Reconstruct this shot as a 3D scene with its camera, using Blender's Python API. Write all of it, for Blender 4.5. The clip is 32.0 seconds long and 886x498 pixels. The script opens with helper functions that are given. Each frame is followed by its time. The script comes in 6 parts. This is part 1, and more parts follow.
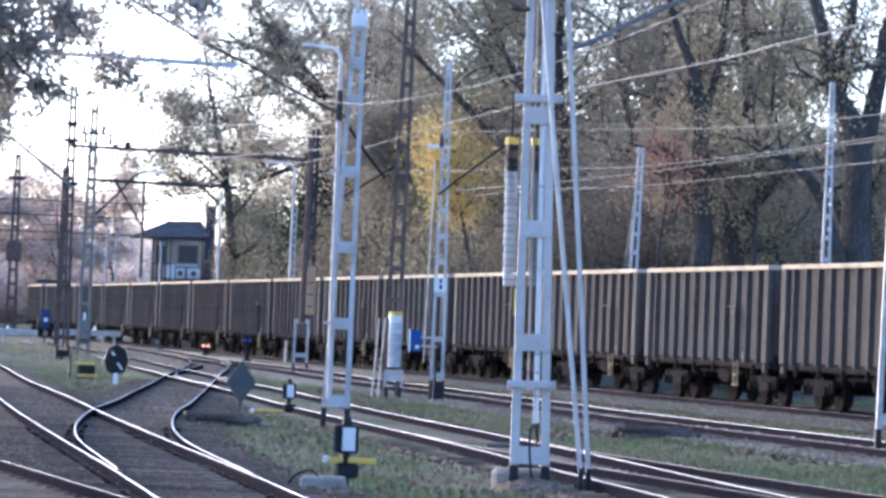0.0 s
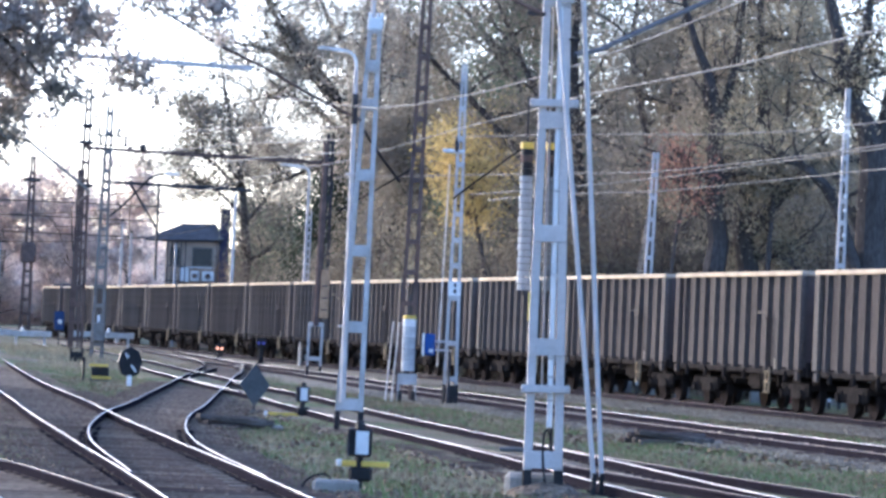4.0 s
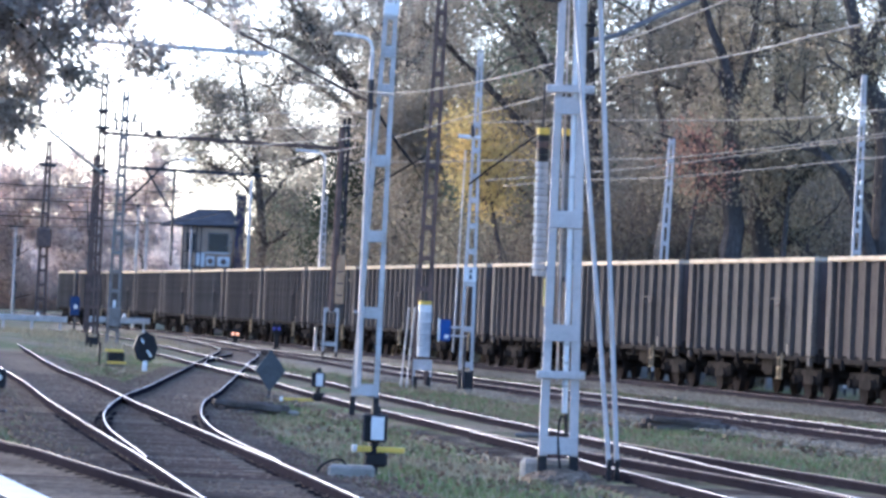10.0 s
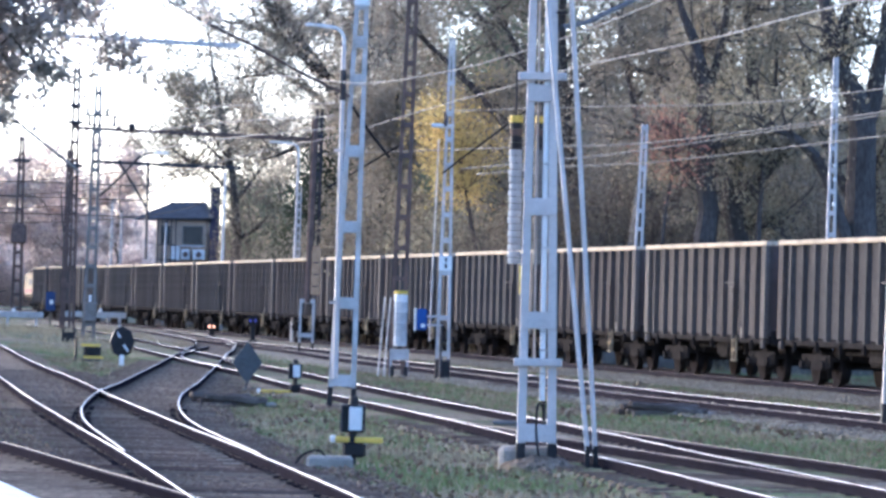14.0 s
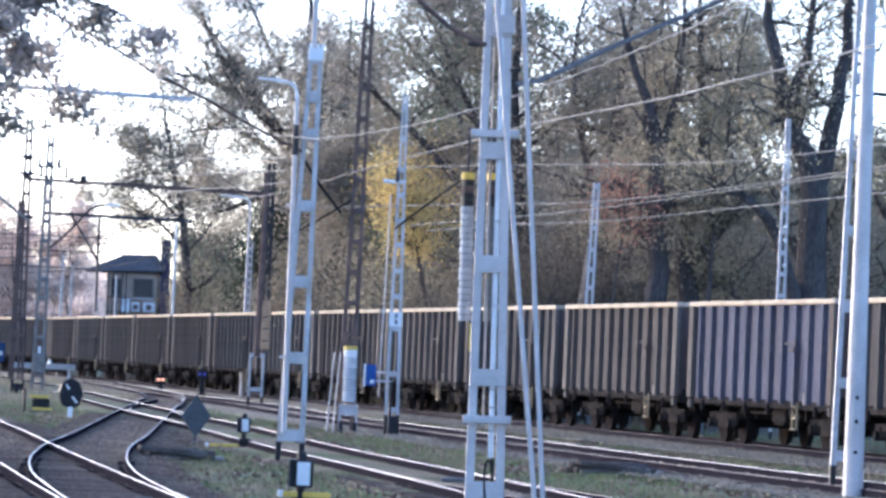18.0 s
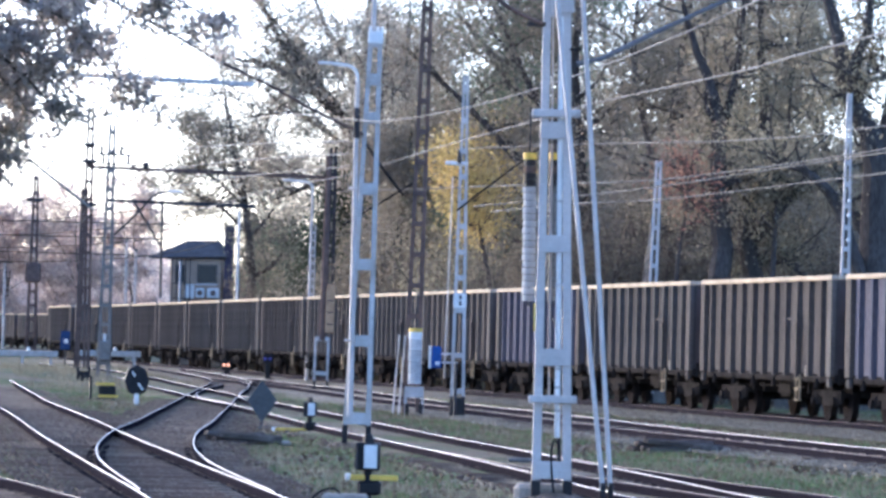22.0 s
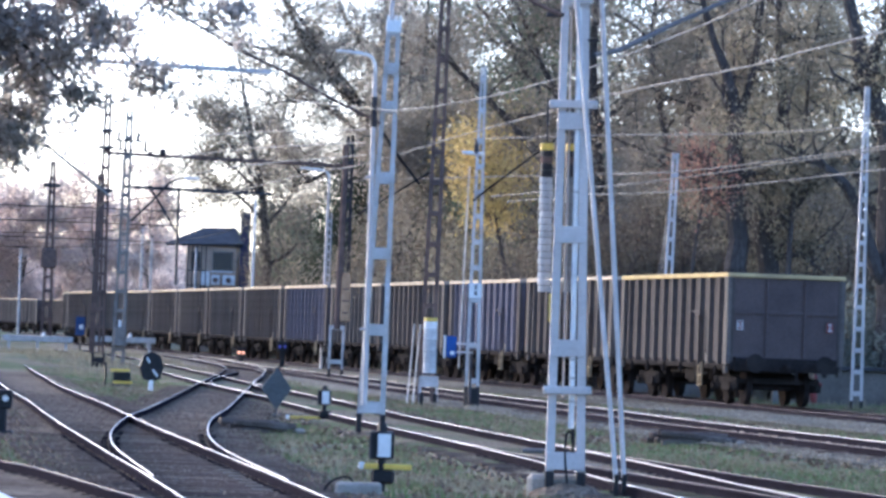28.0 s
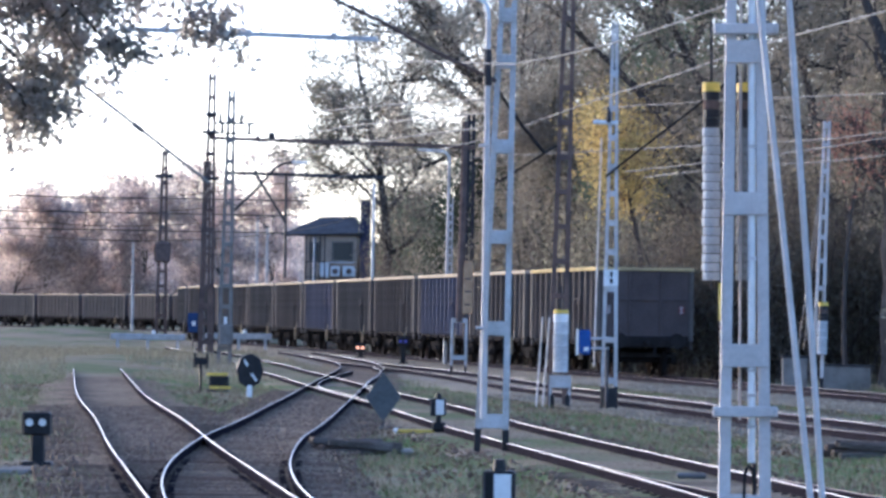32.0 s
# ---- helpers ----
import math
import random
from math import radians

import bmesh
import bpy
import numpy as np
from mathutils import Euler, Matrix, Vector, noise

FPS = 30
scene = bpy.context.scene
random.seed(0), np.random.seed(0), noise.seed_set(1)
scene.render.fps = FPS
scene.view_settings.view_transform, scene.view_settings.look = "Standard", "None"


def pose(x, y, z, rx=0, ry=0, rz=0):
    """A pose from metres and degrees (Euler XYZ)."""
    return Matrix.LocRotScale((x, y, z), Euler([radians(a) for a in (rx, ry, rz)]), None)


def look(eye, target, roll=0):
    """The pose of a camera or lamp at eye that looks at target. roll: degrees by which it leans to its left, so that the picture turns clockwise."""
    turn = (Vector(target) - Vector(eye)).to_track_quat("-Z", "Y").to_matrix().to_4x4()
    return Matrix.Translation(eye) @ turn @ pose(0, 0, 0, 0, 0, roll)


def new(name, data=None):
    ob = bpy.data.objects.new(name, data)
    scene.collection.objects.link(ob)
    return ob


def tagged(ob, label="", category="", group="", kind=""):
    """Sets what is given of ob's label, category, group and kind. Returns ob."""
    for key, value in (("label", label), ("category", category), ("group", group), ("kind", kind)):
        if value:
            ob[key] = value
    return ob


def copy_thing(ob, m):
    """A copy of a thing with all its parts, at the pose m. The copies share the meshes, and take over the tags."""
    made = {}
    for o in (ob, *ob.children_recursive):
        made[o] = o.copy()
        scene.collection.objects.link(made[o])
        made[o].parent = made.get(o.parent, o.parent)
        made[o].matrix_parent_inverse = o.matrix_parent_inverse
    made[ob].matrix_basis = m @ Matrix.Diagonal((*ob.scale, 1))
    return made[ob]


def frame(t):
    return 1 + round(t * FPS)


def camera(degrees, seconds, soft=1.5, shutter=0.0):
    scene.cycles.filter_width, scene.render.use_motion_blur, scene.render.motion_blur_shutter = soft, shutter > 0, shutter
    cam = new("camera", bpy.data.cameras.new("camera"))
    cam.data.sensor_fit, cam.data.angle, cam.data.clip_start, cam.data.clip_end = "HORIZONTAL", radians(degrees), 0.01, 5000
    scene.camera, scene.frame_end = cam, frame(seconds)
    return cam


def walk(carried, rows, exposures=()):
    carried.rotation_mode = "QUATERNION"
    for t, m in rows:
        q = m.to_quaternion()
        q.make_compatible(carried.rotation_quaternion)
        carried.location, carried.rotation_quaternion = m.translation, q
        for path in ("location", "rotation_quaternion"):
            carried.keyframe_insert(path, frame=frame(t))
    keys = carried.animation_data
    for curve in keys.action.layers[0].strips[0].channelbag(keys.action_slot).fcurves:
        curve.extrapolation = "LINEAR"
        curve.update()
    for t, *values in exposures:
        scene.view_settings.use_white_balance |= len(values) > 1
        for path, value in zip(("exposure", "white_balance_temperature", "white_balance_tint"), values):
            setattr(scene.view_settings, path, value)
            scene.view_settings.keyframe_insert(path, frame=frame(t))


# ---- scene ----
# Camera: a long lens from one standpoint, turned by hand; near the end it moves forward.
EYE = (0.0, 0.0, 1.76)
TURNS = (
    (0, -0.445, 0.978, -2.16), (0.5, -0.467, 0.900, -2.27), (1, -0.492, 0.938, -2.50), (1.5, -0.462, 0.978, -2.49),
    (2, -0.408, 0.998, -2.28), (2.5, -0.344, 1.000, -2.15), (3, -0.297, 0.993, -2.29), (3.5, -0.270, 1.002, -2.53),
    (5.5, -0.256, 1.073, -2.22), (6, -0.277, 1.075, -2.38), (6.5, -0.298, 1.090, -2.58), (7, -0.306, 1.102, -2.51),
    (7.5, -0.300, 1.079, -2.31), (8, -0.243, 1.012, -2.26), (8.5, -0.195, 0.978, -2.27), (9, -0.156, 0.943, -2.75),
    (9.5, -0.111, 0.904, -2.90), (10, -0.071, 0.832, -2.57), (10.5, -0.120, 0.840, -2.21), (11, -0.291, 0.943, -1.92),
    (11.5, -0.429, 1.018, -1.74), (12, -0.488, 0.975, -1.54), (12.5, -0.501, 0.856, -1.30), (13, -0.457, 0.768, -1.28),
    (13.5, -0.380, 0.720, -1.48), (14, -0.375, 0.705, -1.63), (14.5, -0.395, 0.734, -1.54), (16.5, -0.686, 1.128, -2.00),
    (17, -0.770, 1.211, -2.02), (17.5, -0.907, 1.336, -2.10), (18, -1.014, 1.441, -2.37), (18.5, -1.080, 1.445, -2.30),
    (19, -1.016, 1.364, -1.90), (19.5, -0.852, 1.313, -1.62), (20, -0.659, 1.338, -1.59), (20.5, -0.481, 1.330, -1.76),
    (21, -0.347, 1.287, -1.62), (21.5, -0.239, 1.231, -1.40), (22, -0.190, 1.175, -1.40), (22.5, -0.175, 1.123, -1.71),
    (23, -0.197, 1.023, -2.00), (23.5, -0.241, 0.918, -1.97), (24, -0.297, 0.896, -1.85), (24.5, -0.332, 1.001, -1.81),
    (25, -0.325, 1.137, -1.94), (25.5, -0.352, 1.212, -2.10), (27.5, -0.054, 1.137, -2.12), (28, 0.000, 1.038, -2.00),
    (28.5, 0.089, 0.925, -1.85), (29, 0.177, 0.868, -1.76), (29.5, 0.281, 0.932, -1.76),
)
cam = camera(11.195, 32.0, soft=3.1)
rows = [(t, pose(*EYE, 90 + p, r, w)) for t, w, p, r in TURNS]
rows += [
    (30.0, pose(-0.001, 1.29, 1.781, 91.065, -1.673, 0.386)),
    (30.5, pose(0.0, 7.2, 1.874, 91.161, -1.535, 0.574)),
    (31.0, pose(-0.014, 12.2, 1.96, 91.145, -1.362, 0.765)),
    (31.5, pose(-0.026, 12.2, 1.925, 90.969, -1.381, 1.107)),
    (32.0, pose(-0.033, 12.2, 1.907, 90.839, -0.864, 1.656)),
]
STOPS = ((0.0, 0.05), (2.0, 0.1), (8.0, 0.05), (14.0, 0.15), (17.0, 0.12), (19.0, 0.04), (24.0, 0.04), (28.0, -0.02), (30.0, -0.04), (31.0, -0.22), (32.0, -0.23))
walk(cam, rows, exposures=[(t, 2.15 + e, 5000, 15) for t, e in STOPS])

# Evening sky: the sun is low, ahead and to the left, behind the trees.
world = bpy.data.worlds.new("evening_sky")
scene.world = world
world.use_nodes = True
wn = world.node_tree.nodes
sky = wn.new("ShaderNodeTexSky")
sky.sky_type = "NISHITA"
sky.sun_disc = False
sky.sun_elevation = radians(12.0)
sky.sun_rotation = radians(-48.0)
sky.air_density, sky.dust_density, sky.ozone_density = 0.6, 2.0, 0.5
wn["Background"].inputs["Strength"].default_value = 0.15
world.node_tree.links.new(sky.outputs[0], wn["Background"].inputs["Color"])
sun = new("sun", bpy.data.lights.new("sun", "SUN"))
sun.data.energy, sun.data.angle, sun.data.color = 0.07, radians(12.0), (1.0, 0.9, 0.82)
sun.matrix_world = look((0, 0, 60), Vector((0, 0, 60)) - Vector((-math.sin(radians(48)), math.cos(radians(48)), math.tan(radians(12)))))


# ---- materials ----
def material(name, base, rough=0.7, metal=0.0, second=None, scale=3.0, fine=40.0, bump=0.2, spread=0.18, island=0.0, per_object=0.0, stretch=(1, 1, 1), depth=0.02, see=0.0):
    """A procedural surface: two colours mixed by coarse noise, fine grain in value, a bump, and random value per island or object."""
    m = bpy.data.materials.new(name)
    m.use_nodes = True
    nt = m.node_tree
    n, ln = nt.nodes, nt.links
    b = n["Principled BSDF"]
    tex = n.new("ShaderNodeTexCoord")
    mp = n.new("ShaderNodeMapping")
    mp.inputs["Scale"].default_value = stretch
    ln.new(tex.outputs["Object"], mp.inputs["Vector"])
    coarse = n.new("ShaderNodeTexNoise")
    coarse.inputs["Scale"].default_value, coarse.inputs["Detail"].default_value = scale, 5
    grain = n.new("ShaderNodeTexNoise")
    grain.inputs["Scale"].default_value, grain.inputs["Detail"].default_value = fine, 3
    for t in (coarse, grain):
        ln.new(mp.outputs[0], t.inputs["Vector"])
    ramp = n.new("ShaderNodeValToRGB")
    ramp.color_ramp.elements[0].position, ramp.color_ramp.elements[1].position = 0.38, 0.66
    ramp.color_ramp.elements[0].color = (*base, 1)
    ramp.color_ramp.elements[1].color = (*(second or [c * 0.75 for c in base]), 1)
    ln.new(coarse.outputs["Fac"], ramp.inputs["Fac"])
    hsv = n.new("ShaderNodeHueSaturation")
    ln.new(ramp.outputs["Color"], hsv.inputs["Color"])
    rng = n.new("ShaderNodeMapRange")
    rng.inputs["To Min"].default_value, rng.inputs["To Max"].default_value = 1 - spread, 1 + spread
    rng.inputs["From Min"].default_value, rng.inputs["From Max"].default_value = 0.3, 0.7
    ln.new(grain.outputs["Fac"], rng.inputs["Value"])
    value = rng.outputs["Result"]
    if island or per_object:
        src = n.new("ShaderNodeNewGeometry").outputs["Random Per Island"] if island else n.new("ShaderNodeObjectInfo").outputs["Random"]
        amount = island or per_object
        r2 = n.new("ShaderNodeMapRange")
        r2.inputs["To Min"].default_value, r2.inputs["To Max"].default_value = 1 - amount, 1 + amount
        ln.new(src, r2.inputs["Value"])
        mul = n.new("ShaderNodeMath")
        mul.operation = "MULTIPLY"
        ln.new(value, mul.inputs[0])
        ln.new(r2.outputs["Result"], mul.inputs[1])
        value = mul.outputs[0]
        r3 = n.new("ShaderNodeMapRange")
        r3.inputs["To Min"].default_value, r3.inputs["To Max"].default_value = 0.5 - 0.06 * amount, 0.5 + 0.06 * amount
        ln.new(src, r3.inputs["Value"])
        ln.new(r3.outputs["Result"], hsv.inputs["Hue"])
    ln.new(value, hsv.inputs["Value"])
    ln.new(hsv.outputs["Color"], b.inputs["Base Color"])
    b.inputs["Roughness"].default_value, b.inputs["Metallic"].default_value = rough, metal
    b.inputs["Specular IOR Level"].default_value = 0.5 if rough < 0.5 else 0.2 if rough < 0.7 else 0.0
    if bump:
        bp = n.new("ShaderNodeBump")
        bp.inputs["Strength"].default_value, bp.inputs["Distance"].default_value = bump, depth
        ln.new(grain.outputs["Fac"], bp.inputs["Height"])
        ln.new(bp.outputs["Normal"], b.inputs["Normal"])
    if see:
        tr = n.new("ShaderNodeBsdfTranslucent")
        mix = n.new("ShaderNodeMixShader")
        mix.inputs[0].default_value = see
        ln.new(hsv.outputs["Color"], tr.inputs["Color"])
        ln.new(b.outputs[0], mix.inputs[1])
        ln.new(tr.outputs[0], mix.inputs[2])
        ln.new(mix.outputs[0], n["Material Output"].inputs["Surface"])
    return m


def glow(name, colour, strength):
    m = bpy.data.materials.new(name)
    m.use_nodes = True
    b = m.node_tree.nodes["Principled BSDF"]
    b.inputs["Base Color"].default_value = (*colour, 1)
    b.inputs["Emission Color"].default_value = (*colour, 1)
    b.inputs["Emission Strength"].default_value = strength
    return m


def ground_material(name, grass, dry, stone, where=0.5, patch=0.25):
    """Grass and dry litter in patches over gravel."""
    m = bpy.data.materials.new(name)
    m.use_nodes = True
    nt = m.node_tree
    n, ln = nt.nodes, nt.links
    b = n["Principled BSDF"]
    b.inputs["Roughness"].default_value = 0.95
    b.inputs["Specular IOR Level"].default_value = 0.03
    tex = n.new("ShaderNodeTexCoord")

    def noise_at(scale, detail=5):
        t = n.new("ShaderNodeTexNoise")
        t.inputs["Scale"].default_value, t.inputs["Detail"].default_value = scale, detail
        ln.new(tex.outputs["Object"], t.inputs["Vector"])
        return t.outputs["Fac"]

    def ramp_of(src, a, z, ca, cz):
        r = n.new("ShaderNodeValToRGB")
        r.color_ramp.elements[0].position, r.color_ramp.elements[1].position = a, z
        r.color_ramp.elements[0].color, r.color_ramp.elements[1].color = (*ca, 1), (*cz, 1)
        ln.new(src, r.inputs["Fac"])
        return r.outputs["Color"]

    def mix_of(fac, a, z, mode="MIX"):
        x = n.new("ShaderNodeMix")
        x.data_type, x.blend_type = "RGBA", mode
        if isinstance(fac, float):
            x.inputs[0].default_value = fac
        else:
            ln.new(fac, x.inputs[0])
        ln.new(a, x.inputs[6])
        ln.new(z, x.inputs[7])
        return x.outputs[2]

    fine = noise_at(22.0)
    green = ramp_of(fine, 0.35, 0.65, [c * 0.6 for c in grass], [c * 1.4 for c in grass])
    straw = ramp_of(noise_at(15.0), 0.35, 0.65, [c * 0.65 for c in dry], [c * 1.3 for c in dry])
    vor = n.new("ShaderNodeTexVoronoi")
    vor.inputs["Scale"].default_value = 18.0
    ln.new(tex.outputs["Object"], vor.inputs["Vector"])
    rock = ramp_of(vor.outputs["Color"], 0.2, 0.8, [c * 0.55 for c in stone], [c * 1.35 for c in stone])
    turf = mix_of(ramp_of(noise_at(patch), where - 0.08, where + 0.08, (0, 0, 0), (1, 1, 1)), green, straw)
    colour = mix_of(ramp_of(noise_at(patch * 1.7), 0.56, 0.66, (0, 0, 0), (1, 1, 1)), turf, rock)
    ln.new(colour, b.inputs["Base Color"])
    bp = n.new("ShaderNodeBump")
    bp.inputs["Strength"].default_value, bp.inputs["Distance"].default_value = 0.7, 0.05
    ln.new(fine, bp.inputs["Height"])
    ln.new(bp.outputs["Normal"], b.inputs["Normal"])
    return m


def gravel_material(name, a, z):
    m = bpy.data.materials.new(name)
    m.use_nodes = True
    nt = m.node_tree
    n, ln = nt.nodes, nt.links
    b = n["Principled BSDF"]
    b.inputs["Roughness"].default_value = 0.92
    b.inputs["Specular IOR Level"].default_value = 0.03
    tex = n.new("ShaderNodeTexCoord")
    vor = n.new("ShaderNodeTexVoronoi")
    vor.inputs["Scale"].default_value = 16.0
    ln.new(tex.outputs["Object"], vor.inputs["Vector"])
    ramp = n.new("ShaderNodeValToRGB")
    ramp.color_ramp.elements[0].position, ramp.color_ramp.elements[1].position = 0.15, 0.85
    ramp.color_ramp.elements[0].color, ramp.color_ramp.elements[1].color = (*a, 1), (*z, 1)
    ln.new(vor.outputs["Color"], ramp.inputs["Fac"])
    dirt = n.new("ShaderNodeTexNoise")
    dirt.inputs["Scale"].default_value, dirt.inputs["Detail"].default_value = 0.8, 6
    ln.new(tex.outputs["Object"], dirt.inputs["Vector"])
    rng = n.new("ShaderNodeMapRange")
    rng.inputs["From Min"].default_value, rng.inputs["From Max"].default_value = 0.35, 0.65
    rng.inputs["To Min"].default_value, rng.inputs["To Max"].default_value = 0.6, 1.2
    ln.new(dirt.outputs["Fac"], rng.inputs["Value"])
    hsv = n.new("ShaderNodeHueSaturation")
    ln.new(ramp.outputs["Color"], hsv.inputs["Color"])
    ln.new(rng.outputs["Result"], hsv.inputs["Value"])
    ln.new(hsv.outputs["Color"], b.inputs["Base Color"])
    bp = n.new("ShaderNodeBump")
    bp.inputs["Strength"].default_value, bp.inputs["Distance"].default_value = 0.9, 0.04
    ln.new(vor.outputs["Distance"], bp.inputs["Height"])
    ln.new(bp.outputs["Normal"], b.inputs["Normal"])
    return m


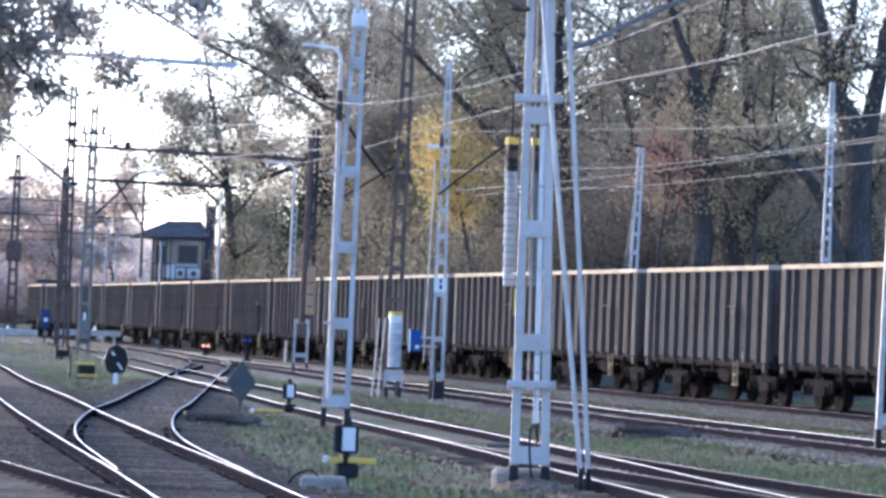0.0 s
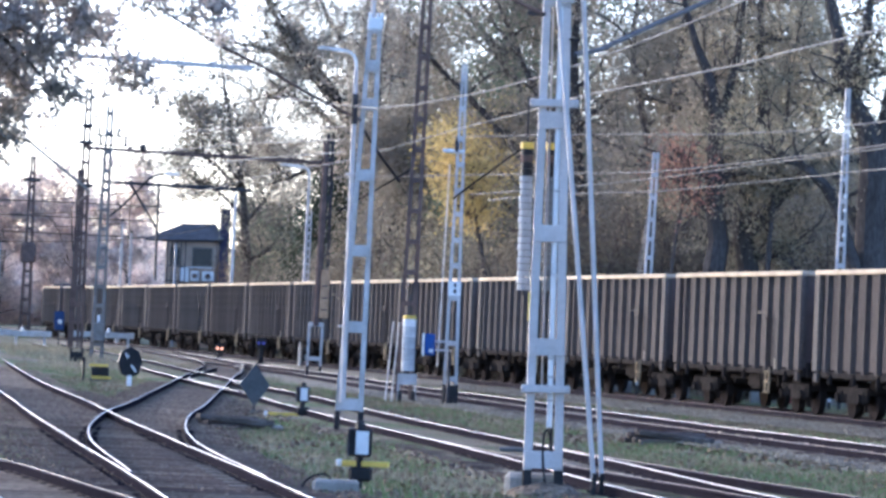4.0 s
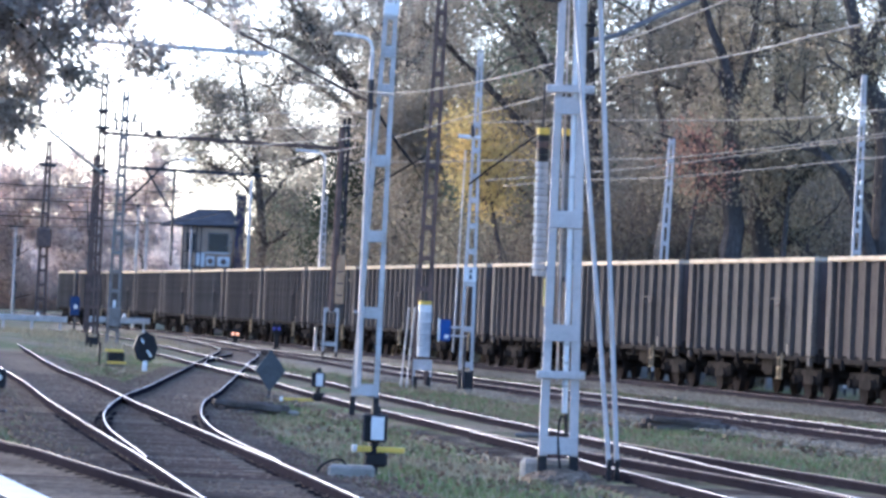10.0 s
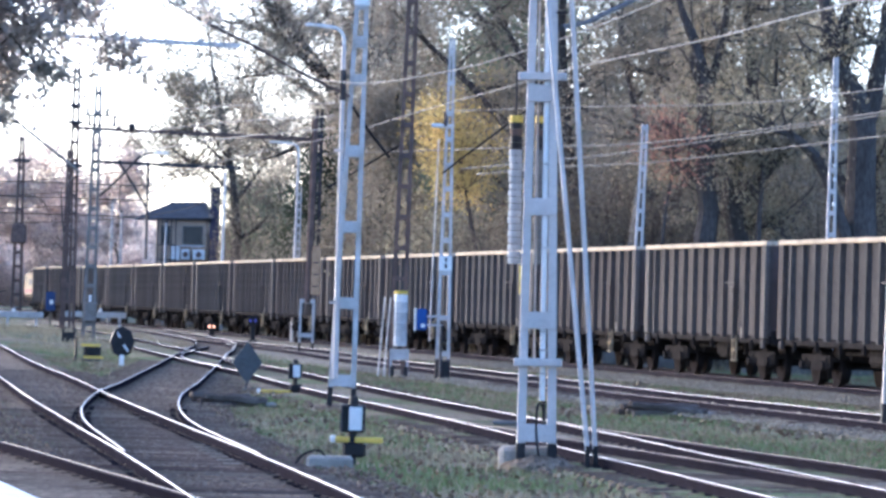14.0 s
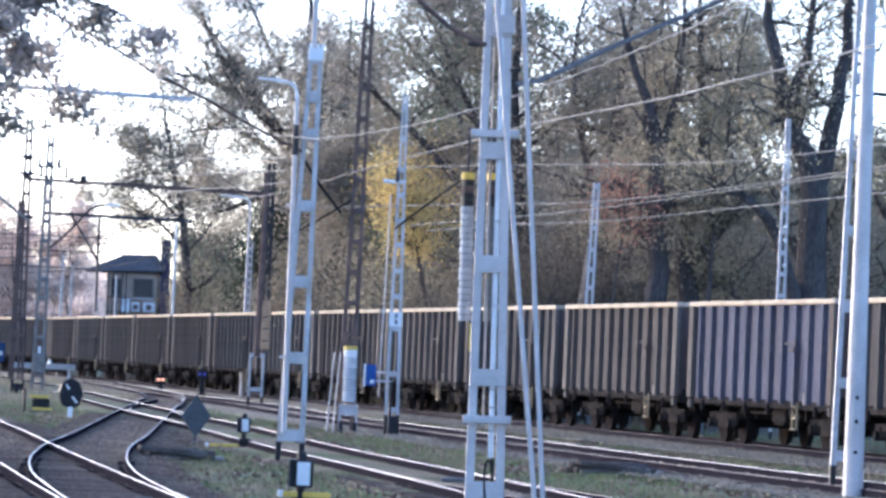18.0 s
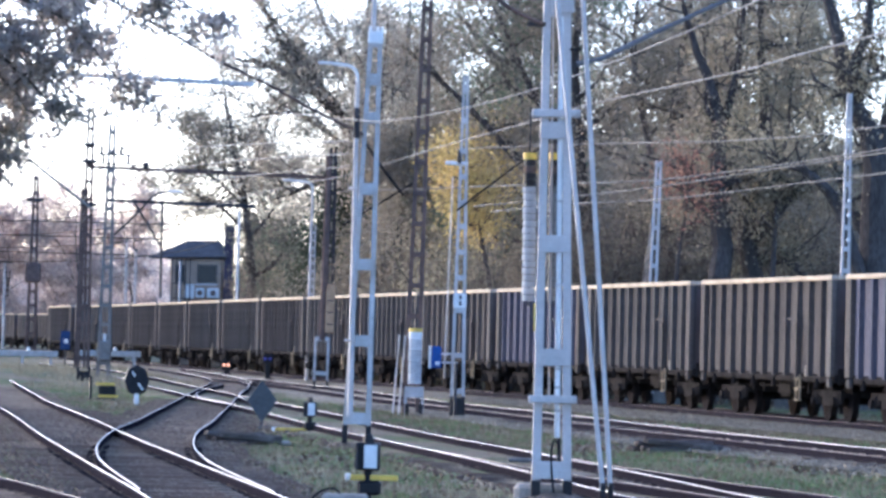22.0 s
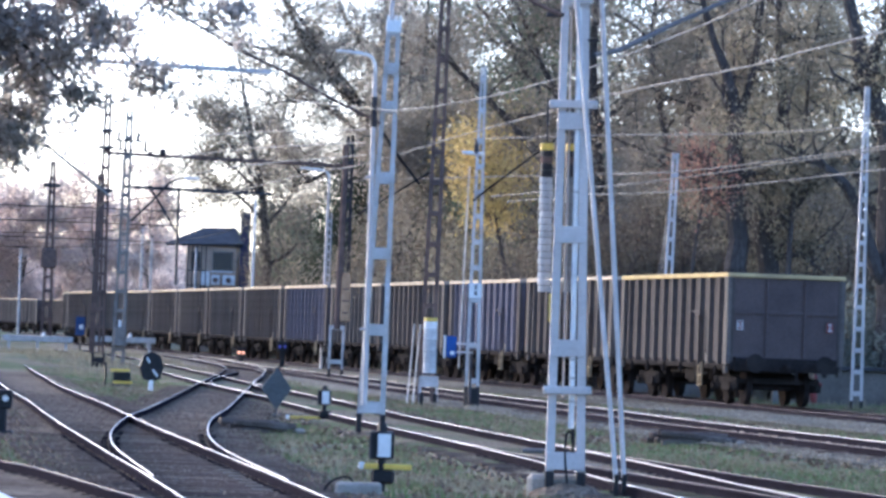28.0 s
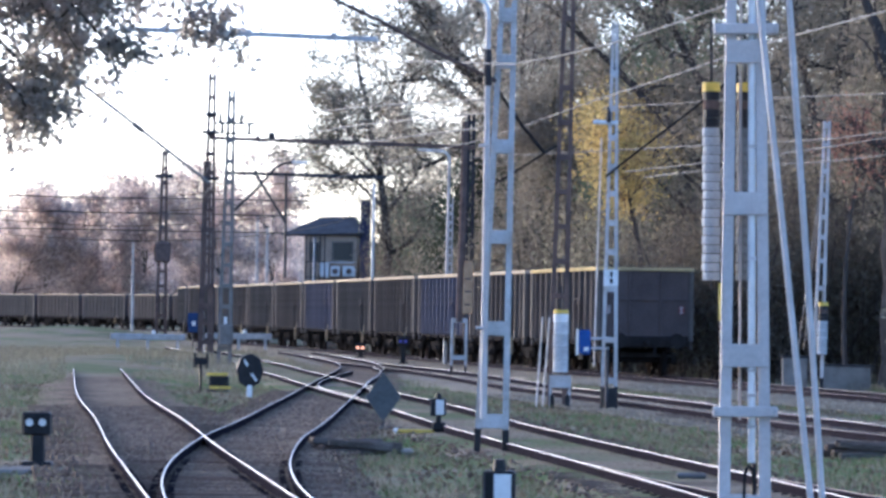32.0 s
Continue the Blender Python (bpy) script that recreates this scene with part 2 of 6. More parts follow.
M = {
    "turf": ground_material("grass_and_litter", (0.115, 0.135, 0.068), (0.215, 0.18, 0.13), (0.2, 0.175, 0.145)),
    "ballast": gravel_material("ballast_stones", (0.101, 0.078, 0.058), (0.256, 0.2, 0.15)),
    "pale_ballast": gravel_material("fresh_ballast_stones", (0.155, 0.135, 0.104), (0.32, 0.282, 0.22)),
    # Rust taken down to near-black violet: the rail flanks' shadow is painted in.
    "rail_side": material("shade_dark_rusty_rail", (0.024, 0.0215, 0.0285), 0.95, 0.0, (0.02, 0.0175, 0.022), 4, 60, 0.3),
    "rail_top": material("polished_rail_head", (0.5, 0.475, 0.465), 0.4, 1.0, (0.45, 0.42, 0.41), 2, 30, 0.02, 0.05),
    "rail_dull": material("dull_rail_head", (0.11, 0.095, 0.09), 0.5, 0.7, (0.08, 0.066, 0.06), 2, 30, 0.05, 0.1),
    "sleeper": material("oiled_wooden_sleeper", (0.108, 0.083, 0.064), 0.9, 0, (0.16, 0.125, 0.1), 2.5, 25, 0.5, 0.3, per_object=0.3, stretch=(0.4, 4, 4)),
    "paint": material("pale_blue_grey_paint", (0.57, 0.535, 0.51), 0.5, 0.0, (0.45, 0.42, 0.395), 2.2, 30, 0.08, 0.08),
    "paint_old": material("weathered_grey_paint", (0.54, 0.53, 0.52), 0.6, 0.0, (0.38, 0.36, 0.33), 3.0, 30, 0.15, 0.15),
    "mast_grey": material("dull_grey_mast_paint", (0.24, 0.225, 0.205), 0.75, 0.0, (0.17, 0.155, 0.14), 3.0, 30, 0.2, 0.18),
    "rust": material("rusty_brown_steel", (0.16, 0.115, 0.095), 0.85, 0.0, (0.1, 0.075, 0.068), 3.0, 35, 0.3, 0.2),
    "iron": material("dark_grey_steel", (0.07, 0.07, 0.075), 0.65, 0.4, (0.05, 0.045, 0.045), 3.0, 35, 0.15, 0.15),
    "tar": material("black_tar_paint", (0.018, 0.018, 0.02), 0.55, 0.0, (0.03, 0.028, 0.028), 6, 40, 0.2),
    "concrete": material("weathered_concrete", (0.22, 0.21, 0.195), 0.9, 0, (0.15, 0.14, 0.13), 2.5, 30, 0.4, 0.15),
    "masonry": material("dark_old_masonry", (0.175, 0.155, 0.135), 0.9, 0, (0.12, 0.108, 0.095), 2.0, 25, 0.4, 0.2),
    "pale_concrete": material("pale_concrete", (0.36, 0.33, 0.285), 0.9, 0, (0.26, 0.235, 0.2), 3.0, 30, 0.35, 0.15),
    "weight": material("pale_cast_weights", (0.55, 0.56, 0.55), 0.8, 0, (0.4, 0.4, 0.4), 5, 30, 0.2, 0.12, per_object=0.12),
    # Darker copy of the cast weights: shade behind the mast put into colour.
    "weight_shaded": material("shade_grey_cast_weights", (0.27, 0.27, 0.265), 0.85, 0, (0.19, 0.19, 0.185), 5, 30, 0.2, 0.12, per_object=0.12),
    "white": material("white_paint", (0.78, 0.78, 0.76), 0.5, 0, (0.66, 0.66, 0.64), 5, 40, 0.05, 0.06),
    "yellow": material("yellow_paint", (0.72, 0.52, 0.1), 0.55, 0, (0.6, 0.42, 0.08), 6, 40, 0.1, 0.1),
    "orange": material("faded_orange_board", (0.5, 0.33, 0.19), 0.7, 0, (0.36, 0.22, 0.13), 4, 30, 0.1, 0.15),
    "blue": material("blue_enamel", (0.03, 0.085, 0.3), 0.5, 0, (0.025, 0.07, 0.24), 4, 30, 0.05),
    "blue_dull": material("weathered_blue_board", (0.045, 0.075, 0.17), 0.7, 0, (0.035, 0.06, 0.14), 4, 30, 0.05, 0.15),
    "black": material("black_enamel", (0.012, 0.012, 0.014), 0.5, 0, (0.02, 0.02, 0.022), 5, 30, 0.1),
    "sign_back": material("grey_sign_back", (0.105, 0.11, 0.11), 0.8, 0.0, (0.085, 0.09, 0.09), 4, 30, 0.05),
    "wagon_brown": material("weathered_brown_wagon_paint", (0.1, 0.0885, 0.0815), 0.75, 0.0, (0.074, 0.067, 0.063), 1.1, 18, 0.2, 0.18, per_object=0.12, stretch=(1, 1, 0.35)),
    "wagon_grey": material("weathered_grey_brown_wagon_paint", (0.092, 0.086, 0.082), 0.75, 0.0, (0.07, 0.065, 0.063), 1.3, 18, 0.2, 0.18, per_object=0.12, stretch=(1, 1, 0.35)),
    "wagon_blue": material("faded_blue_wagon_paint", (0.098, 0.1, 0.13), 0.75, 0.0, (0.102, 0.096, 0.11), 1.2, 18, 0.2, 0.18, per_object=0.12, stretch=(1, 1, 0.35)),
    "wagon_end": material("dark_slate_wagon_paint", (0.105, 0.084, 0.08), 0.75, 0.0, (0.08, 0.065, 0.063), 1.2, 18, 0.15, 0.12),
    # Both rim colours hold the yellowish skylight that grazes the top rails.
    "rim": material("skylit_pale_top_rail", (0.5, 0.415, 0.315), 0.7, 0.0, (0.39, 0.33, 0.25), 1.5, 20, 0.1, 0.1),
    "rim_yellow": material("skylit_yellow_top_rail", (0.5, 0.39, 0.2), 0.7, 0.0, (0.4, 0.31, 0.17), 1.5, 20, 0.1, 0.1),
    "ladder": material("worn_pale_step_paint", (0.36, 0.29, 0.19), 0.75, 0, (0.24, 0.2, 0.14), 3, 25, 0.2, 0.2),
    "loco": material("dirty_cream_paint", (0.34, 0.27, 0.2), 0.75, 0, (0.24, 0.2, 0.155), 1.2, 20, 0.1, 0.15),
    "old_wood": material("rotten_dark_wood", (0.075, 0.062, 0.053), 0.9, 0, (0.15, 0.13, 0.115), 3.0, 25, 0.6, 0.35, per_object=0.25, stretch=(0.4, 3, 3)),
    "under": material("grimy_underframe", (0.025, 0.0225, 0.022), 0.9, 0.0, (0.036, 0.032, 0.03), 3, 25, 0.3, 0.25),
    "wheel": material("worn_wheel_steel", (0.026, 0.023, 0.023), 0.75, 0.0, (0.02, 0.016, 0.015), 3, 25, 0.2),
    "red": material("red_paint", (0.21, 0.05, 0.045), 0.65, 0, (0.15, 0.045, 0.04), 5, 30, 0.05),
    "bark": material("dark_bark", (0.064, 0.056, 0.052), 0.95, 0, (0.09, 0.08, 0.074), 2.5, 14, 0.8, 0.3, stretch=(1, 1, 0.3), depth=0.06),
    "leaf_dark": material("dark_green_leaves", (0.142, 0.168, 0.113), 0.7, 0, (0.168, 0.178, 0.124), 0.35, 5, 0, 0.12, island=0.13, see=0.4),
    "leaf_conifer": material("dark_conifer_needles", (0.062, 0.078, 0.05), 0.8, 0, (0.08, 0.088, 0.058), 0.4, 5, 0, 0.12, island=0.13, see=0.12),
    "leaf_olive": material("olive_autumn_leaves", (0.27, 0.25, 0.178), 0.7, 0, (0.3, 0.255, 0.18), 0.3, 5, 0, 0.12, island=0.12, see=0.52),
    "leaf_brown": material("brown_autumn_leaves", (0.272, 0.232, 0.182), 0.7, 0, (0.23, 0.212, 0.165), 0.3, 5, 0, 0.12, island=0.12, see=0.45),
    "leaf_bush": material("dark_undergrowth_leaves", (0.16, 0.142, 0.11), 0.75, 0, (0.185, 0.15, 0.116), 0.4, 5, 0, 0.12, island=0.2, see=0.4),
    # Base brightened to stand in for glare veiling the backlit boughs.
    "leaf_near": material("glare_pale_brown_green_leaves", (0.5, 0.445, 0.4), 0.7, 0, (0.44, 0.415, 0.36), 0.8, 8, 0, 0.12, island=0.25, see=0.8),
    # Leaf colour raised to include the glare that veils the backlit crowns.
    "leaf_oak": material("glare_pale_oak_leaves", (0.36, 0.335, 0.28), 0.7, 0, (0.38, 0.335, 0.27), 0.35, 5, 0, 0.12, island=0.14, see=0.65),
    "leaf_pale": material("pale_grey_green_leaves", (0.19, 0.195, 0.16), 0.75, 0, (0.155, 0.16, 0.13), 0.5, 5, 0, 0.12, island=0.2, see=0.35),
    "leaf_yellow": material("yellow_autumn_leaves", (0.56, 0.41, 0.16), 0.7, 0, (0.43, 0.35, 0.16), 0.5, 5, 0, 0.15, island=0.18, see=0.5),
    "leaf_red": material("reddish_autumn_leaves", (0.32, 0.17, 0.125), 0.7, 0, (0.27, 0.17, 0.13), 0.5, 5, 0, 0.15, island=0.25, see=0.5),
    # Distant haze and sun glare are painted in as a pale pinkish base.
    "leaf_far": material("haze_pale_reddish_leaves", (0.68, 0.56, 0.49), 0.7, 0, (0.58, 0.5, 0.43), 0.1, 2, 0, 0.15, island=0.3, see=0.85),
    "litter": material("brown_leaf_litter", (0.2, 0.15, 0.105), 0.8, 0, (0.16, 0.125, 0.09), 0.5, 5, 0, 0.2, island=0.25),
    "blade_green": material("green_grass_blades", (0.12, 0.178, 0.075), 0.8, 0, (0.172, 0.178, 0.1), 0.3, 4, 0, 0.15, island=0.22, see=0.25),
    "blade_dry": material("dry_grass_blades", (0.28, 0.25, 0.175), 0.85, 0, (0.22, 0.2, 0.14), 0.3, 4, 0, 0.15, island=0.22, see=0.25),
    "wire": material("weathered_copper_wire", (0.2, 0.19, 0.18), 0.6, 0.5, None, 5, 30, 0, 0.1),
    "wire_dark": material("dark_cable", (0.03, 0.03, 0.032), 0.7, 0.2, None, 5, 30, 0, 0.1),
    "plaster": material("taupe_plaster", (0.46, 0.35, 0.26), 0.9, 0, (0.37, 0.285, 0.21), 1.5, 20, 0.2, 0.12),
    "roof": material("dark_roof_felt", (0.12, 0.113, 0.115), 0.85, 0, (0.09, 0.085, 0.087), 2, 20, 0.3),
    "corner": material("paler_worn_corner_paint", (0.13, 0.115, 0.104), 0.75, 0, (0.102, 0.091, 0.083), 1.5, 18, 0.2, 0.2, per_object=0.2),
    "slate_blue": material("dark_blue_cladding", (0.05, 0.05, 0.085), 0.7, 0, (0.06, 0.058, 0.085), 1.5, 18, 0.1, 0.1),
    "glass": material("dark_window_glass", (0.02, 0.023, 0.028), 0.2, 0, (0.025, 0.027, 0.03), 2, 20, 0, 0.05),
    "stone_dark": material("dark_ballast_stone", (0.178, 0.14, 0.11), 0.9, 0, (0.128, 0.101, 0.08), 0.6, 30, 0, 0.2, island=0.28),
    "stone_pale": material("pale_ballast_stone", (0.245, 0.212, 0.162), 0.9, 0, (0.18, 0.157, 0.122), 0.6, 30, 0, 0.2, island=0.28),
    "blue_light": glow("blue_lamp_light", (0.12, 0.11, 0.5), 0.012),
    "tail_light": glow("orange_lamp_light", (1.0, 0.42, 0.22), 0.6),
}


# ---- mesh helpers ----
def part(name, bm, mat, parent=None, label=""):
    """Links a bmesh, or (vertices, faces), as one mesh object under parent."""
    me = bpy.data.meshes.new(name)
    if isinstance(bm, tuple):
        me.from_pydata(*[bm[0], [], bm[1]])
    else:
        bm.to_mesh(me)
        bm.free()
    me.materials.append(M[mat] if isinstance(mat, str) else mat)
    ob = new(name, me)
    ob.parent = parent
    if label:
        ob["label"] = label
    return ob


def again(ob, name, m, parent):
    """The same mesh once more, at the pose m in parent's space."""
    c = new(name, ob.data)
    c.parent = parent
    c.matrix_basis = m
    if "label" in ob:
        c["label"] = ob["label"]
    return c


def thing(name, m, label, category, group="", kind=""):
    e = new(name)
    e.empty_display_size = 0.2
    e.matrix_basis = m
    return tagged(e, label, category, group, kind)


def add_box(bm, c, s, turn=None, bevel=0.0):
    got = bmesh.ops.create_cube(bm, size=1.0)
    m = Matrix.Translation(c) @ (turn or Matrix()) @ Matrix.Diagonal((*s, 1))
    bmesh.ops.transform(bm, matrix=m, verts=got["verts"])
    if bevel:
        edges = list({e for v in got["verts"] for e in v.link_edges})
        bmesh.ops.bevel(bm, geom=edges, offset=bevel, segments=1, affect="EDGES")
    return bm


def box(c, s, turn=None, bevel=0.0):
    return add_box(bmesh.new(), c, s, turn, bevel)


def add_tube(bm, a, b, r1, r2=None, sides=10, caps=True):
    a, b = Vector(a), Vector(b)
    d = b - a
    got = bmesh.ops.create_cone(bm, cap_ends=caps, segments=sides, radius1=r1, radius2=r1 if r2 is None else r2, depth=d.length)
    m = Matrix.Translation((a + b) / 2) @ d.to_track_quat("Z", "Y").to_matrix().to_4x4()
    bmesh.ops.transform(bm, matrix=m, verts=got["verts"])
    return bm


def tube(a, b, r1, r2=None, sides=10):
    return add_tube(bmesh.new(), a, b, r1, r2, sides)


def smooth_line(points, step):
    """A Catmull-Rom line through a few control points, cut at even steps."""
    p = [Vector(q) for q in points]
    p = [p[0] * 2 - p[1]] + p + [p[-1] * 2 - p[-2]]
    out = []
    for i in range(1, len(p) - 2):
        a, b, c, d = p[i - 1 : i + 3]
        n = max(1, int((c - b).length / step))
        for k in range(n):
            t = k / n
            out.append(0.5 * (2 * b + (c - a) * t + (2 * a - 5 * b + 4 * c - d) * t * t + (3 * b - a - 3 * c + d) * t**3))
    return out + [p[-2]]


def sweep(line, profile, closed=True, up=Vector((0, 0, 1))):
    """Vertices and faces of a profile (x across, y up) carried along a line."""
    verts, faces, n = [], [], len(profile)
    for i, q in enumerate(line):
        d = (line[min(i + 1, len(line) - 1)] - line[max(i - 1, 0)]).normalized()
        side = d.cross(up).normalized()
        top = side.cross(d)
        verts += [q + side * x + top * y for x, y in profile]
    for i in range(len(line) - 1):
        for k in range(n if closed else n - 1):
            j = (k + 1) % n
            faces.append((i * n + k, i * n + j, (i + 1) * n + j, (i + 1) * n + k))
    if closed:
        faces += [tuple(range(n))[::-1], tuple((len(line) - 1) * n + k for k in range(n))]
    return verts, faces


def round_line(points, radius, step=1.0, sides=6):
    prof = [(radius * math.cos(2 * math.pi * k / sides), radius * math.sin(2 * math.pi * k / sides)) for k in range(sides)]
    return sweep(smooth_line(points, step), prof)


def hanging(a, b, sag, n=12):
    a, b = Vector(a), Vector(b)
    return [a.lerp(b, k / n) - Vector((0, 0, sag * 4 * (k / n) * (1 - k / n))) for k in range(n + 1)]




# ---- ground ----
def ground_height(x, y):
    """Nearly flat, with a low grassy rise where the old sidings end."""
    z = -0.03 + 0.035 * noise.noise(Vector((x * 0.25, y * 0.08, 0.0))) + 0.012 * noise.noise(Vector((x * 1.3, y * 0.5, 3.0)))
    z += 0.42 * math.exp(-(((x + 15.5) / 4.2) ** 2) - ((y - 165) / 26) ** 2)
    z += 0.9 * math.exp(-(((x + 32) / 6.0) ** 2) - ((y - 300) / 12) ** 2)
    near = min(1.0, max(0.0, (abs(x) - 60) / 40))
    return z * (1 - near)


def ground_sheet():
    xs = [-3500, -1200, -500, -250, -140, -90] + [-60 + 0.75 * k for k in range(161)] + [90, 140, 250, 500, 1200, 3500]
    ys = [-3000, -800, -250, -80, -30] + [0 + 1.5 * k for k in range(260)] + [420, 500, 700, 1100, 1800, 3000, 4500]
    verts = [(x, y, ground_height(x, y)) for y in ys for x in xs]
    w = len(xs)
    faces = [(j * w + i, j * w + i + 1, (j + 1) * w + i + 1, (j + 1) * w + i) for j in range(len(ys) - 1) for i in range(w - 1)]
    ob = part("ground", (verts, faces), "turf")
    for p in ob.data.polygons:
        p.use_smooth = True
    tagged(ob, "patchy autumn grass, dry litter and gravel between the tracks", "ground", kind="structure")


ground_sheet()

# ---- tracks ----
RAIL_TOP = 0.18
HALF = 0.735
RAIL = [(-0.07, -0.01), (0.07, -0.01), (0.07, 0.012), (0.012, 0.03), (0.012, 0.13), (0.032, 0.137), (0.032, 0.155), (0.016, 0.172), (-0.016, 0.172), (-0.032, 0.155), (-0.032, 0.137), (-0.012, 0.13), (-0.012, 0.03), (-0.07, 0.012)]
HEAD = [(-0.009, 0.172), (0.009, 0.172), (0.007, 0.176), (-0.007, 0.176)]


def side_line(line, off):
    out = []
    for i, q in enumerate(line):
        d = (line[min(i + 1, len(line) - 1)] - line[max(i - 1, 0)]).normalized()
        out.append(q + Vector((d.y, -d.x, 0)) * off)
    return out


def flat(points):
    return [(x, y, 0.0) for x, y in points]


def bare_rail(name, line, parent, head="rail_top"):
    r = part(name, sweep(line, RAIL), "rail_side", parent)
    part("rail_head", sweep(line, HEAD), head, r)
    return r


def railway_track(label, points, bed, head="rail_top", stretch=(0, 0), bed_lift=0.0, bed_half=1.45, rails=(-1, 1), half=HALF):
    line = smooth_line(flat(points), 1.5)
    t = thing("railway_track", Matrix(), label, "railway track", "tracks of the yard", "structure")
    for k in rails:
        bare_rail("rail", side_line(line, k * half), t, head if isinstance(head, str) else head[k > 0])
    b = bed_lift
    part("ballast_bed", sweep([q.copy() for q in line], [(-bed_half - 0.6, -0.12), (bed_half + 0.6, -0.12), (bed_half, 0.03 + b), (0.9, 0.055 + b), (-0.9, 0.055 + b), (-bed_half, 0.03 + b)]), bed, t)
    if stretch[1]:
        fine = smooth_line(flat(points), 0.62)
        first = None
        for i in range(1, len(fine) - 1):
            q = fine[i]
            if not stretch[0] <= q.y <= stretch[1]:
                continue
            d = (fine[i + 1] - fine[i - 1]).normalized()
            m = Matrix.Translation((q.x, q.y, 0.016 + random.uniform(-0.012, 0.012))) @ Matrix.Rotation(math.atan2(-d.x, d.y) + random.uniform(-0.015, 0.015), 4, "Z")
            if first is None:
                first = part("sleeper", box((0, 0, 0), (2.5, 0.24, 0.1), bevel=0.02), "sleeper", t)
                first.matrix_basis = m
            else:
                again(first, "sleeper", m, t)
    return t


MAIN_A = [(-0.45, 31), (-1.25, 38), (-2.32, 46.8), (-3.24, 54), (-4.17, 61.4), (-5.39, 71.2), (-7.05, 85.2), (-9.4, 104), (-11.9, 126), (-14.6, 150), (-17.6, 176)]
CROSSOVER = [(-2.215, 46.3), (-2.31, 47.2), (-3.23, 55.3), (-3.7, 60.5), (-4.08, 66.2), (-4.46, 74.7), (-4.66, 84), (-4.94, 94), (-5.4, 110), (-6.0, 130), (-6.85, 158), (-8.2, 178), (-10.2, 197)]
TRACK_B = [(5.4, 24), (4.0, 38), (3.0, 46.9), (2.63, 50), (1.85, 57.6), (0.87, 65.8), (-0.6, 77.4), (-1.65, 86.3), (-3.2, 100.5), (-5.07, 115.8), (-8.05, 142), (-12.2, 178), (-19.0, 230)]
TURNOUT_B = [(6.9, 34), (5.2, 41.5), (3.7, 49.4), (2.85, 53.7), (1.6, 61), (0.9, 66)]
TRACK_C = [(16.5, 20), (12.7, 40), (7.55, 69.3), (5.9, 79.2), (4.85, 85), (3.7, 93), (2.6, 101), (0.85, 113), (-1.1, 126.4), (-3.9, 149.5), (-7.7, 174), (-10.3, 197), (-12.6, 216)]
LEFT_F = [(-1.45, 31.5), (-2.92, 38.2), (-3.86, 42.5), (-5.0, 47.7), (-5.73, 50.2), (-8.3, 58), (-12.5, 68)]
TRAIN = [(50.6, -140), (27.1, 0), (8.4, 111.5), (-7.0, 203), (-17.1, 263), (-22.9, 292), (-25.5, 325), (-28.3, 360), (-31.2, 395), (-32.95, 415), (-38.8, 434), (-64, 490), (-107, 590), (-172, 740)]

# ---- train ----
TRAIN_LINE = smooth_line(flat(TRAIN), 3.0)
_run = [0.0]
for _a, _b in zip(TRAIN_LINE, TRAIN_LINE[1:]):
    _run.append(_run[-1] + (_b - _a).length)
_zero = min(range(len(TRAIN_LINE)), key=lambda i: abs(TRAIN_LINE[i].y - 111.5))


def on_train_track(s):
    s = s + _run[_zero]
    i = max(0, min(len(_run) - 2, int(np.searchsorted(_run, s)) - 1))
    k = (s - _run[i]) / (_run[i + 1] - _run[i])
    return TRAIN_LINE[i].lerp(TRAIN_LINE[i + 1], k)


def tail_of_train(t):
    """How far along the track the last wagon's end wall stands at t seconds."""
    u = t - 28.0
    return -0.19 + 9.28 * u + 0.0565 * u * u + 0.00012 * u**3


def rolling(centre, wheelbase):
    rows = []
    for k in range(33):
        s = tail_of_train(k) + centre
        a, b = on_train_track(s - wheelbase / 2), on_train_track(s + wheelbase / 2)
        c, d = (a + b) / 2, b - a
        rows.append((float(k), pose(c.x, c.y, RAIL_TOP, 0, 0, math.degrees(math.atan2(-d.x, d.y)))))
    return rows


HALF_BODY, HALF_WIDE, LOW, HIGH = 6.4, 1.42, 0.98, 3.25
WHEEL_R = 0.46


